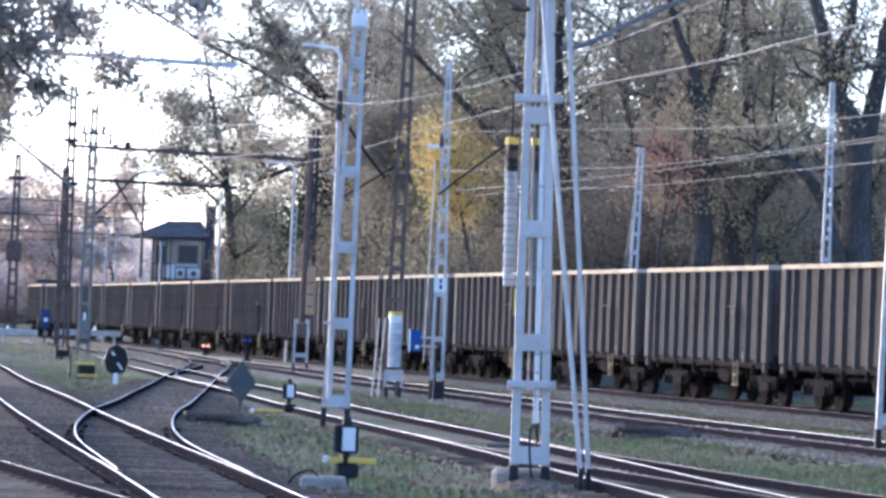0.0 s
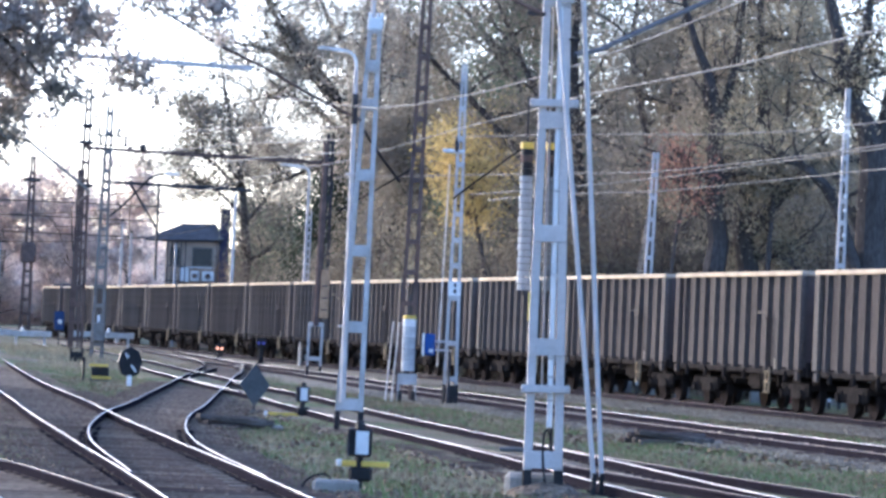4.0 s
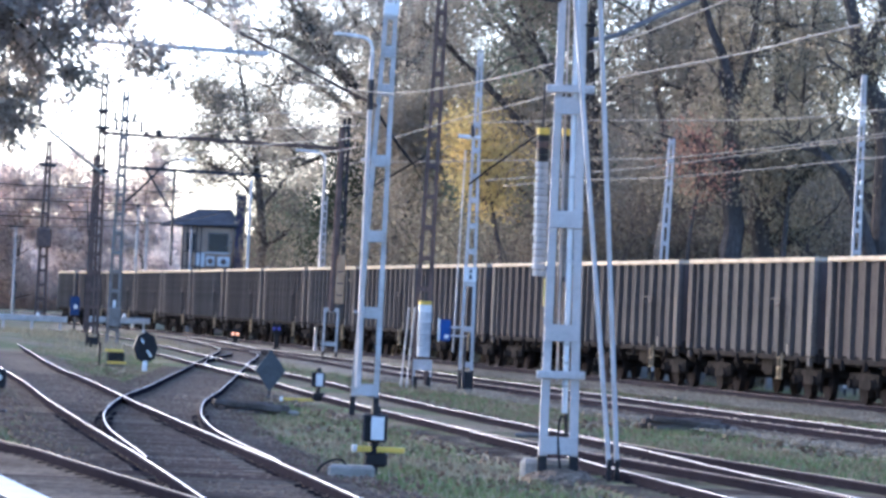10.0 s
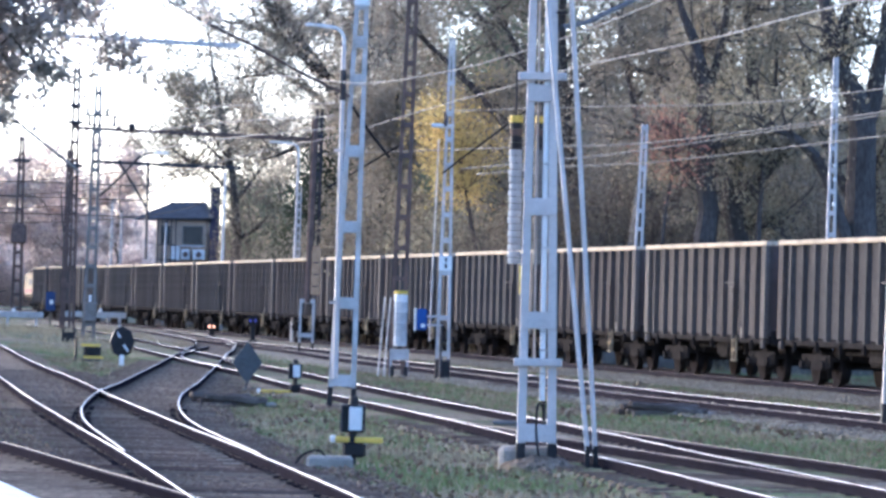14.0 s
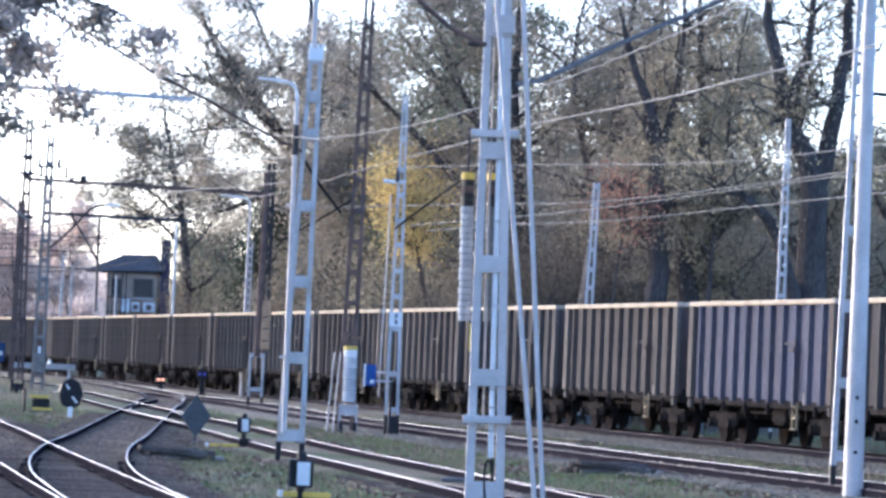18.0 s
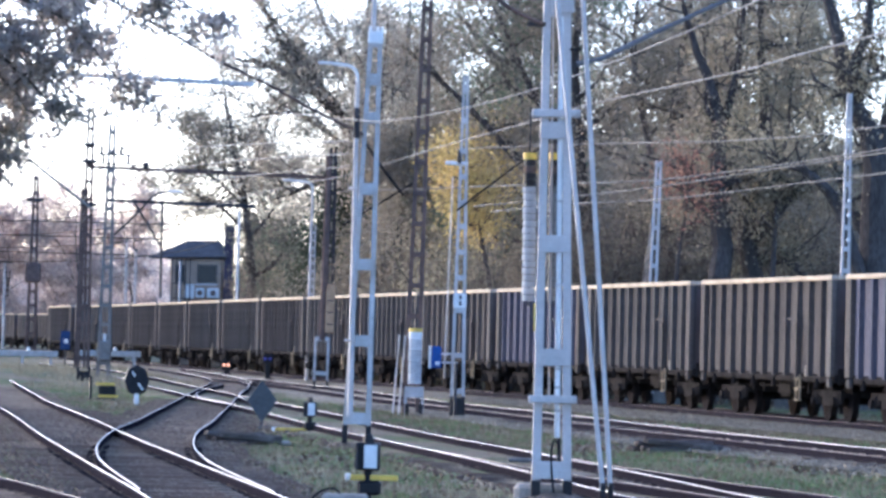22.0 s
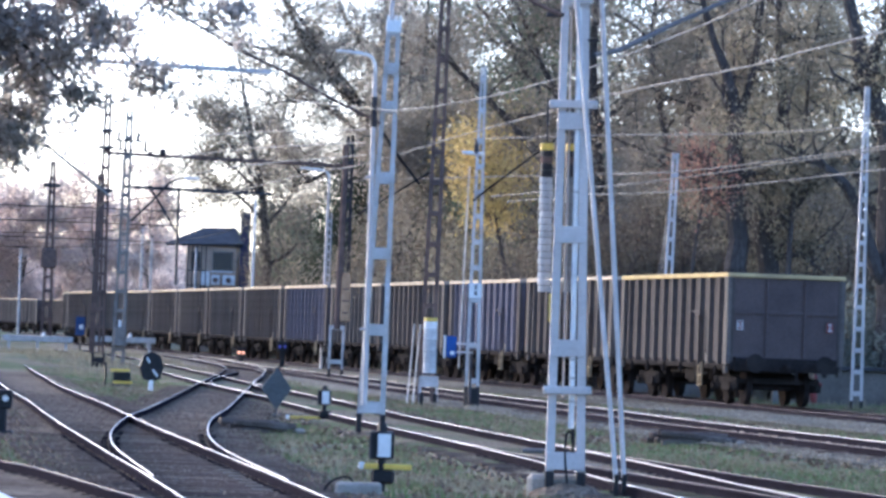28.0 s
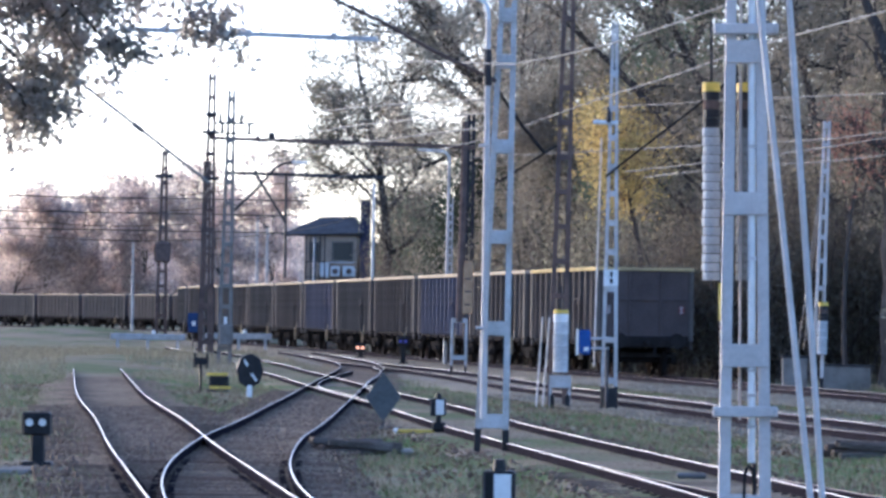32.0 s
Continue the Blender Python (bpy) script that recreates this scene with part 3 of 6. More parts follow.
def bogie(parent, y):
    b = bmesh.new()
    for sx in (-1, 1):
        x = sx * 1.0
        add_box(b, (x, y, 0.62), (0.12, 2.5, 0.16), bevel=0.02)
        add_box(b, (x, y, 0.48), (0.14, 0.75, 0.3), bevel=0.03)
        for e in (-0.9, 0.9):
            add_box(b, (x, y + e, 0.5), (0.2, 0.34, 0.3), bevel=0.03)
            add_tube(b, (x + sx * 0.05, y + e, 0.46), (x + sx * 0.17, y + e, 0.46), 0.11, sides=10)
            for q in (-0.24, 0.24):
                add_tube(b, (x, y + e + q, 0.42), (x, y + e + q, 0.66), 0.07, sides=8)
            add_box(b, (x - sx * 0.2, y + e + (0.52 if e < 0 else -0.52), 0.42), (0.12, 0.06, 0.5))
    add_box(b, (0, y, 0.68), (2.0, 0.45, 0.2), bevel=0.03)
    for e in (-1.22, 1.22):
        add_box(b, (0, y + e, 0.6), (2.0, 0.1, 0.12))
    o = part("bogie", b, "under", parent, "grimy cast steel bogie frame")
    for e in (-0.9, 0.9):
        w = bmesh.new()
        for x in (-0.735, 0.735):
            add_tube(w, (x - 0.065, 0, 0), (x + 0.065, 0, 0), 0.46, sides=24)
            s = 1 if x > 0 else -1
            add_tube(w, (x - s * 0.075, 0, 0), (x - s * 0.045, 0, 0), 0.49, sides=24)
            add_tube(w, (x + s * 0.06, 0, 0), (x + s * 0.09, 0, 0), 0.3, 0.16, sides=16)
            for k in range(6):
                g = k * math.pi / 3
                add_tube(w, (x + s * 0.06, 0.36 * math.cos(g), 0.36 * math.sin(g)), (x + s * 0.08, 0.36 * math.cos(g), 0.36 * math.sin(g)), 0.035, sides=6)
        add_tube(w, (-0.9, 0, 0), (0.9, 0, 0), 0.08, sides=10)
        part("wheelset", w, "wheel", o).matrix_basis = pose(0, y + e, WHEEL_R)
    return o


def open_wagon(side, end, label, last=False):
    rim = "rim_yellow" if last else "rim"
    w = thing("freight_wagon", Matrix(), label, "freight wagon", "wagons of the train")
    for sx in (-1, 1):
        x = sx * (HALF_WIDE - 0.07)
        part("side_wall", box((x, 0, (LOW + HIGH) / 2 + 0.03), (0.05, 2 * HALF_BODY, HIGH - LOW - 0.1)), side, w)
        part("sole_bar", box((sx * (HALF_WIDE - 0.1), 0, LOW - 0.02), (0.12, 2 * HALF_BODY, 0.16), bevel=0.015), "under", w)
        part("top_rail", box((sx * (HALF_WIDE - 0.01), 0, HIGH - 0.045), (0.17, 2 * HALF_BODY + 0.04, 0.11), bevel=0.02), rim, w, "top rail coloured pale for grazing skylight")
        rib = None
        n = 11
        for k in range(n):
            y = -HALF_BODY + 1.02 + k * (2 * HALF_BODY - 2.04) / (n - 1)
            m = pose(sx * (HALF_WIDE - 0.045), y, 0)
            if rib is None:
                b = bmesh.new()
                prof = [(-0.11, 0.0), (-0.085, 0.105), (0.085, 0.105), (0.11, 0.0)]
                vs = [b.verts.new((sx * px, py, z)) for z in (LOW + 0.02, HIGH - 0.1) for py, px in prof]
                for i in range(3):
                    b.faces.new((vs[i], vs[i + 1], vs[5 + i], vs[4 + i]))
                b.faces.new(vs[:4])
                b.faces.new(vs[4:])
                rib = part("rib", b, side, w)
                rib.matrix_basis = m
            else:
                again(rib, "rib", m, w)
        for sy in (-1, 1):
            b = box((sx * (HALF_WIDE + 0.01), sy * (HALF_BODY - 0.2), (LOW + HIGH) / 2 - 0.02), (0.12, 0.4, HIGH - LOW - 0.1), bevel=0.02)
            add_box(b, (sx * (HALF_WIDE + 0.01), sy * (HALF_BODY - 0.24), LOW - 0.1), (0.1, 0.2, 0.2), bevel=0.02)
            part("corner_post", b, "corner", w, "paler worn corner post")
        hook = box((sx * (HALF_WIDE + 0.1), -HALF_BODY + 3.35, 2.3), (0.04, 0.9, 0.04))
        add_box(hook, (sx * (HALF_WIDE + 0.11), -HALF_BODY + 3.1, 2.17), (0.05, 0.34, 0.09), bevel=0.02)
        part("door_latch", hook, "corner", w, "worn grey door latch bar")
        part("latch_rod", box((sx * (HALF_WIDE + 0.09), -HALF_BODY + 2.95, 1.55), (0.05, 0.07, 1.2)), side, w)
        part("rope_hook", tube((sx * (HALF_WIDE + 0.05), -HALF_BODY + 2.2, 1.0), (sx * (HALF_WIDE + 0.05), -HALF_BODY + 2.2, 1.25), 0.035, sides=6), "rim", w)
        lad = bmesh.new()
        for q in (-0.17, 0.17):
            add_box(lad, (sx * (HALF_WIDE + 0.03), -HALF_BODY + 3.0 + q, 0.74), (0.045, 0.045, 0.6))
        for z in (0.46, 0.7, 0.95):
            add_box(lad, (sx * (HALF_WIDE + 0.03), -HALF_BODY + 3.0, z), (0.09, 0.34, 0.04))
        part("step_ladder", lad, "ladder", w, "worn pale step ladder")
        hd = part("side_bracket", box((0, 0, 0), (0.09, 0.1, 0.22), bevel=0.01), "under", w)
        hd.matrix_basis = pose(sx * (HALF_WIDE - 0.02), -HALF_BODY + 1.5, LOW - 0.13)
        for k in range(1, 6):
            again(hd, "side_bracket", pose(sx * (HALF_WIDE - 0.02), -HALF_BODY + 1.5 + k * 2.0, LOW - 0.13), w)
    part("floor", box((0, 0, 1.17), (2.62, 2 * HALF_BODY - 0.1, 0.1)), "under", w)
    fr = box((0, 0, 0.97), (0.7, 2 * HALF_BODY, 0.3), bevel=0.02)
    for y in (-4.5, -1.6, 1.6, 4.5):
        add_box(fr, (0, y, 0.95), (2.4, 0.25, 0.22))
    part("underframe", fr, "under", w)
    tank = tube((0.5, 0.2, 0.72), (0.5, 1.5, 0.72), 0.2, sides=14)
    add_box(tank, (-0.55, 0.4, 0.68), (0.5, 0.8, 0.4), bevel=0.03)
    add_tube(tank, (-0.9, -2.0, 0.75), (-0.9, 2.4, 0.75), 0.04, sides=6)
    add_box(tank, (-1.05, -0.7, 0.72), (0.08, 1.1, 0.3), bevel=0.02)
    for x in (-0.35, 0.3):
        add_box(tank, (x, 0, 0.62), (0.06, 5.6, 0.09), bevel=0.01)
    add_box(tank, (0.1, -1.3, 0.66), (0.9, 0.5, 0.34), bevel=0.04)
    for y in (-2.4, -0.6, 1.9, 2.9):
        add_box(tank, (0, y, 0.74), (1.9, 0.1, 0.28), bevel=0.015)
    part("brake_gear", tank, "under", w)
    for sy in (-1, 1):
        y = sy * (HALF_BODY - 0.05)
        part("end_wall", box((0, y, (LOW + HIGH) / 2 + 0.03), (2 * HALF_WIDE - 0.2, 0.06, HIGH - LOW - 0.1)), end, w)
        part("end_top_rail", box((0, sy * (HALF_BODY - 0.0), HIGH - 0.045), (2 * HALF_WIDE - 0.16, 0.15, 0.1), bevel=0.02), rim, w)
        fr = bmesh.new()
        for x in (-0.48, 0.48):
            add_box(fr, (x, y + sy * 0.05, 2.1), (0.07, 0.08, HIGH - LOW - 0.15), bevel=0.01)
        for z in (LOW + 0.2, 2.3):
            add_box(fr, (0, y + sy * 0.045, z), (2 * HALF_WIDE - 0.3, 0.07, 0.09), bevel=0.01)
        part("end_frame", fr, end, w)
        part("buffer_beam", box((0, sy * (HALF_BODY + 0.02), 1.02), (2.6, 0.16, 0.34), bevel=0.02), "under", w)
        for x in (-0.875, 0.875):
            b = tube((x, sy * (HALF_BODY + 0.05), 1.05), (x, sy * (HALF_BODY + 0.5), 1.05), 0.1, sides=12)
            add_tube(b, (x, sy * (HALF_BODY + 0.56), 1.05), (x, sy * (HALF_BODY + 0.6), 1.05), 0.23, sides=20)
            add_tube(b, (x, sy * (HALF_BODY + 0.4), 1.05), (x, sy * (HALF_BODY + 0.57), 1.05), 0.075, sides=12)
            part("buffer", b, "under", w)
        c = box((0, sy * (HALF_BODY + 0.25), 1.0), (0.1, 0.5, 0.12), bevel=0.02)
        add_tube(c, (0.25, sy * (HALF_BODY + 0.2), 0.95), (0.25, sy * (HALF_BODY + 0.3), 0.55), 0.03, sides=6)
        part("coupling", c, "under", w)
        bogie(w, sy * 4.5)
    if last:
        for x in (-1.17, 1.1):
            p = box((x, -HALF_BODY - 0.06, 1.98), (0.16, 0.02, 0.23))
            o = part("tail_board", p, "weight" if x < 0 else "red", w, "small reflective red and white tail board")
            q = bmesh.new()
            for z in (-0.07, 0.0, 0.07):
                add_box(q, (x, -HALF_BODY - 0.075, 1.98 + z), (0.1 if z else 0.05, 0.012, 0.045))
            part("tail_board_marking", q, "red" if x < 0 else "weight", o)
    return w


def locomotive():
    w = thing("locomotive", Matrix(), "pale cream and dark freight locomotive at the head of the train", "locomotive")
    b = box((0, 0, 2.35), (2.9, 15.6, 2.3), bevel=0.25)
    part("body", b, "loco", w)
    part("roof", box((0, 0, 3.62), (2.3, 14.6, 0.3), bevel=0.12), "wagon_end", w)
    part("frame", box((0, 0, 1.0), (2.8, 16.4, 0.42), bevel=0.05), "under", w)
    part("waist_stripe", box((0, 0, 1.75), (2.92, 15.3, 0.35)), "red", w)
    for sy in (-1, 1):
        for x in (-0.62, 0.62):
            part("windscreen", box((x, sy * 7.8, 2.85), (0.95, 0.05, 0.7), bevel=0.02), "black", w)
        for x in (-0.875, 0.875):
            part("buffer", tube((x, sy * 8.1, 1.05), (x, sy * 8.7, 1.05), 0.16, 0.2, sides=14), "iron", w)
        for sx in (-1, 1):
            part("side_window", box((sx * 1.45, sy * 6.7, 2.8), (0.04, 0.8, 0.7), bevel=0.015), "black", w)
            part("headlight", tube((sx * 0.95, sy * 7.78, 1.75), (sx * 0.95, sy * 7.84, 1.75), 0.13, sides=14), "white", w)
        bogie(w, sy * 5.0)
    for k in range(5):
        part("grille", box((-1.452, -3.2 + 1.6 * k, 2.6), (0.03, 1.1, 0.6), bevel=0.01), "iron", w)
    return w


brown = open_wagon("wagon_brown", "wagon_end", "open freight wagon of weathered brown ribbed steel, pale top rail")
grey = open_wagon("wagon_grey", "wagon_end", "open freight wagon of dull grey-brown ribbed steel, pale top rail")
blue = open_wagon("wagon_blue", "wagon_end", "open freight wagon of faded blue ribbed steel, pale top rail")
tail = open_wagon("wagon_brown", "wagon_end", "last open freight wagon, brown ribbed sides and dark slate end wall", last=True)
N_WAGONS = 30
WAGONS = [tail]
used = set()
for k in range(1, N_WAGONS):
    kind = blue if k in (2, 5) else grey if k in (4, 7, 10, 11, 15, 18, 21, 23) else brown
    if kind.name in used:
        WAGONS.append(copy_thing(kind, Matrix()))
    else:
        used.add(kind.name)
        WAGONS.append(kind)
LOCO = locomotive()


# ---- masts and line-side things ----
def lattice_mast(label, base, lean, height, wide, narrow, battens, leg=0.12, mat="paint", foot=0.35, foot_mat="tar", deep=0.16, turn=0.0, bz=0.0, plate=0.17, name="overhead_line_mast", group="overhead line masts"):
    """Two channel legs tied by batten plates, on a dark tarred foot. lean in degrees to the right."""
    m = thing(name, Matrix.Translation((base[0], base[1], bz)) @ Matrix.Rotation(radians(lean), 4, "Y") @ Matrix.Rotation(radians(turn), 4, "Z"), label, "mast", group)

    def half(z):
        return (wide + (narrow - wide) * z / height) / 2

    for sx in (-1, 1):
        b = bmesh.new()
        x0, x1 = sx * (half(foot) - leg / 2), sx * (half(height) - leg / 2)
        prof = [(-leg / 2, -deep / 2), (leg / 2, -deep / 2), (leg / 2, -deep / 2 + 0.02), (-leg / 2 + 0.02, -deep / 2 + 0.02), (-leg / 2 + 0.02, deep / 2 - 0.02), (leg / 2, deep / 2 - 0.02), (leg / 2, deep / 2), (-leg / 2, deep / 2)]
        prof = [(sx * -px, py) for px, py in prof]
        lo = [b.verts.new((x0 + px, py, foot)) for px, py in prof]
        hi = [b.verts.new((x1 + px * 0.85, py * 0.85, height)) for px, py in prof]
        for i in range(8):
            j = (i + 1) % 8
            b.faces.new((lo[i], lo[j], hi[j], hi[i]) if sx < 0 else (lo[j], lo[i], hi[i], hi[j]))
        b.faces.new(hi if sx < 0 else hi[::-1])
        part("leg", b, mat, m)
        if foot:
            part("foot", box((sx * (half(0) - leg / 2), 0, foot / 2 - 0.1), (leg * 1.08, deep * 1.08, foot + 0.2), bevel=0.01), foot_mat, m, "black tarred foot")
    for z in battens:
        w = 2 * half(z)
        part("batten_plate", box((0, -deep / 2 - 0.012, z), (w * 0.96, 0.016, plate), bevel=0.004), mat, m)
        part("batten_plate", box((0, deep / 2 + 0.012, z), (w * 0.96, 0.016, plate), bevel=0.004), mat, m)
    return m


def even(a, b, n):
    return [a + (b - a) * k / (n - 1) for k in range(n)]


def weight_stack(parent, x, y, z0, z1, r, n, label, mat="white"):
    """Tensioning weights: a rod with pale cast discs, the topmost black and yellow."""
    rod = part("weight_rod", tube((x, y, z0 - 0.05), (x, y, z1 + 0.5), 0.012, sides=6), "iron", parent)
    h = (z1 - z0) / n
    disc = None
    for k in range(n):
        m = pose(x + random.uniform(-0.007, 0.007), y + random.uniform(-0.007, 0.007), z0 + h * (k + 0.5))
        top = n - k
        if top == 1 and n < 8:
            part("weight", tube((x, y, z1 - h), (x, y, z1 - 0.09), r, sides=16), "white", rod)
            part("yellow_top_weight", tube((x, y, z1 - 0.085), (x, y, z1), r, sides=16), "yellow", rod)
        elif top == 1:
            part("yellow_top_weight", tube((x, y, z1 - h), (x, y, z1), r, sides=16), "yellow", rod)
        elif top in (2, 3, 4, 5) and n > 12:
            part("dark_weight", tube((x, y, z0 + h * k + 0.006), (x, y, z0 + h * (k + 1)), r * 0.93, sides=16), "rust" if top == 3 else "tar", rod)
        elif disc is None:
            disc = part("weight", tube((0, 0, -h / 2 + 0.006), (0, 0, h / 2 - 0.003), r, r * 0.96, sides=16), mat, rod, label)
            disc.matrix_basis = m
        else:
            again(disc, "weight", m, rod)


# the nearest mast
mast = lattice_mast("pale blue-grey lattice mast with tension weights and tarred feet", (1.365, 48.6), -0.66, 7.6, 0.43, 0.255, [0.41, 1.62, 2.84, 4.06, 5.38, 6.5], leg=0.092, foot=0.3, bz=0.0, plate=0.185)
for z in (1.17, 4.24):
    part("clamp_bar", box((0, -0.115, z), (0.52, 0.07, 0.085), bevel=0.008), "paint", mast)
    part("clamp_bar", box((0, 0.115, z), (0.5, 0.05, 0.07), bevel=0.008), "paint", mast)
    for x in (-0.235, 0.235):
        part("clamp_bolt", tube((x, -0.15, z), (x, -0.18, z), 0.018, sides=8), "paint_old", mast)
part("conduit", tube((0.055, -0.045, 0.76), (0.048, -0.045, 7.0), 0.031, sides=12), "white", mast, "white plastic cable conduit")
for z in (1.05, 1.3, 1.5, 2.4, 3.3):
    part("conduit_clip", box((0.055, -0.078, z), (0.075, 0.012, 0.025)), "paint_old", mast)
part("guide_rail", box((-0.035, 0.12, 3.3), (0.022, 0.03, 4.4)), "paint", mast)
part("earth_cable", round_line([(0.07, -0.06, 0.6), (0.06, -0.07, 0.7), (0.03, -0.08, 0.74), (0.0, -0.09, 0.66), (-0.005, -0.1, 0.45), (0.02, -0.12, 0.2), (0.06, -0.12, 0.0)], 0.013, 0.04), "wire_dark", mast)
part("cable_sleeve", tube((0.075, -0.05, 0.3), (0.075, -0.05, 0.76), 0.02, sides=8), "tar", mast)
part("yellow_mark", box((-0.205, -0.085, 2.05), (0.02, 0.012, 0.3)), "yellow", mast)
weight_stack(mast, -0.265, 0.3, 2.22, 3.83, 0.072, 22, "pale round tensioning weight", "weight")
weight_stack(mast, 0.01, 0.34, 2.22, 3.83, 0.07, 22, "tensioning weight coloured grey for shade", "weight_shaded")
part("top_plate", box((0.06, -0.12, 5.42), (0.24, 0.03, 0.2), bevel=0.01), "paint", mast)
part("side_bracket", box((-0.22, -0.06, 5.2), (0.2, 0.08, 0.05), bevel=0.01), "iron", mast)
part("side_bracket", box((0.2, -0.1, 4.93), (0.12, 0.06, 0.03), bevel=0.006), "tar", mast)
block = thing("mast_foundation", pose(1.4, 48.75, 0), "weathered concrete foundation block of a mast", "foundation")
part("block", box((-0.12, 0.25, 0.1), (0.62, 0.6, 0.3), bevel=0.05), "pale_concrete", block)
mb = bmesh.new()
bmesh.ops.create_icosphere(mb, subdivisions=3, radius=0.42)
for v in mb.verts:
    v.co = Vector((v.co.x * 1.0, v.co.y * 0.9 - 0.15, v.co.z * 0.42)) * (1 + 0.15 * noise.noise(v.co * 5))
part("earth_mound", mb, "ballast", block, "dark mossy earth heaped round the foot")
for x0, x1, y in ((1.9, 1.06, 48.2), (1.985, 1.41, 48.25)):
    g = thing("stay_rod", pose(x0, y, 0), "pale painted steel stay rod anchored beside a mast", "stay rod", "mast stay rods")
    part("rod", tube((0, 0, 0.22), (x1 - x0, 0, 7.4), 0.026, sides=8), "paint", g)
    part("anchor", tube((0.0, 0.02, -0.1), (0, 0, 0.3), 0.03, sides=8), "tar", g)

# the middle mast with its street lamp
mast2 = lattice_mast("pale grey lattice mast with a lamp arm on a tarred foot", (-1.14, 74.1), 1.35, 6.78, 0.47, 0.236, [0.47, 1.74, 2.99, 4.23, 5.4, 6.03, 6.66], leg=0.085, mat="paint_old", foot=0.36, plate=0.19)
part("lamp_pole", tube((-0.12, -0.12, 0.5), (-0.26, -0.12, 5.96), 0.05, 0.036, sides=12), "paint", mast2)
part("pole_collar", tube((-0.235, -0.12, 5.05), (-0.247, -0.12, 5.55), 0.055, 0.05, sides=12), "iron", mast2)
part("lamp_arm", round_line([(-0.26, -0.12, 5.95), (-0.265, -0.12, 6.05), (-0.31, -0.12, 6.17), (-0.42, -0.12, 6.23), (-0.72, -0.12, 6.26)], 0.028, 0.05, 8), "white", mast2)
part("lamp_head", box((-0.8, -0.12, 6.26), (0.24, 0.1, 0.045), bevel=0.02), "white", mast2)
for z in (1.74, 4.23):
    part("pole_strap", box((-0.16 - 0.02 * z, -0.14, z), (0.16, 0.09, 0.04), bevel=0.006), "paint", mast2)
tp = box((0.0, -0.1, 6.72), (0.25, 0.04, 0.2), bevel=0.015)
for x in (-0.09, 0.03, 0.1):
    add_box(tp, (x, -0.1, 6.85), (0.05, 0.035, 0.1), bevel=0.012)
part("top_plate", tp, "white", mast2)
part("mast_extension", tube((-0.05, 0.0, 6.7), (-0.05, 0.0, 9.6), 0.042, sides=10), "paint", mast2)

# dark mast with weights at its foot
mast3 = lattice_mast("dark rusty lattice mast with white tension weights low down", (-0.37, 108.0), 0.95, 11.5, 0.42, 0.24, even(0.9, 11.2, 15), leg=0.1, mat="rust", foot=0.0, bz=-0.02, plate=0.12)
stack = thing("weight_column", pose(-0.3, 107.2, 0), "white column of tension weights with a yellow top beside a dark mast", "tension weights")
weight_stack(stack, 0, 0, 0.74, 2.06, 0.16, 5, "white round tensioning weight", "weight")
fr = bmesh.new()
for x in (-0.2, 0.2):
    add_box(fr, (x, 0, 0.28), (0.05, 0.06, 0.6))
add_box(fr, (0, -0.02, 0.55), (0.46, 0.05, 0.26), bevel=0.01)
part("support_frame", fr, "paint_old", stack)
for x in (-0.16, 0.16):
    part("foot", box((x, -0.05, 0.02), (0.1, 0.1, 0.5), bevel=0.01), "tar", stack)
for x in (-0.5, -0.36):
    part("guide_rod", tube((x, 0.02, 0.0), (x + 0.12, 0.02, 1.9), 0.018, sides=6), "paint_old", stack)

# light mast with a blue box
mast4 = lattice_mast("slim pale grey lattice mast on a dark foot", (0.71, 105.0), 0.15, 7.95, 0.36, 0.15, [0.62, 1.45, 2.5, 3.25, 3.85, 4.45, 5.0, 5.6, 6.2, 6.9, 7.6], leg=0.075, mat="paint_old", foot=0.5, bz=0.0, plate=0.12, deep=0.12)
part("number_plate", box((0.0, -0.1, 2.72), (0.3, 0.02, 0.34), bevel=0.005), "white", mast4, "white mast number plate")
for z, w in ((2.8, 0.05), (2.66, 0.06)):
    part("number_bar", box((0.01, -0.113, z), (w, 0.006, 0.1)), "black", mast4)
part("foot_block", box((0, 0, 0.22), (0.36, 0.3, 0.5), bevel=0.03), "tar", mast4)
part("insulator_arm", tube((-0.42, -0.05, 5.92), (0.1, -0.05, 5.9), 0.045, sides=8), "white", mast4)
part("insulator", tube((-0.1, -0.05, 5.9), (-0.1, -0.05, 6.25), 0.06, 0.03, sides=10), "iron", mast4)
part("cable_pipe", tube((-0.32, -0.05, 0.9), (-0.24, -0.05, 5.6), 0.017, sides=6), "paint_old", mast4)
boxy = thing("switch_box", pose(0.16, 104.6, 0), "blue enamelled switch box with a pale side on a mast", "switch box")
part("case", box((0.04, 0, 1.4), (0.24, 0.3, 0.5), bevel=0.03), "blue", boxy)
part("pale_side", box((-0.11, 0, 1.4), (0.05, 0.3, 0.53), bevel=0.01), "white", boxy)
part("badge", box((0.07, -0.155, 1.26), (0.1, 0.01, 0.08)), "white", boxy)
for z in (1.28, 1.48):
    part("bracket", box((0.34, 0.05, z), (0.4, 0.06, 0.05), bevel=0.008), "paint_old", boxy)
part("post", tube((0.5, 0.05, -0.05), (0.5, 0.05, 1.3), 0.035, sides=8), "iron", boxy)

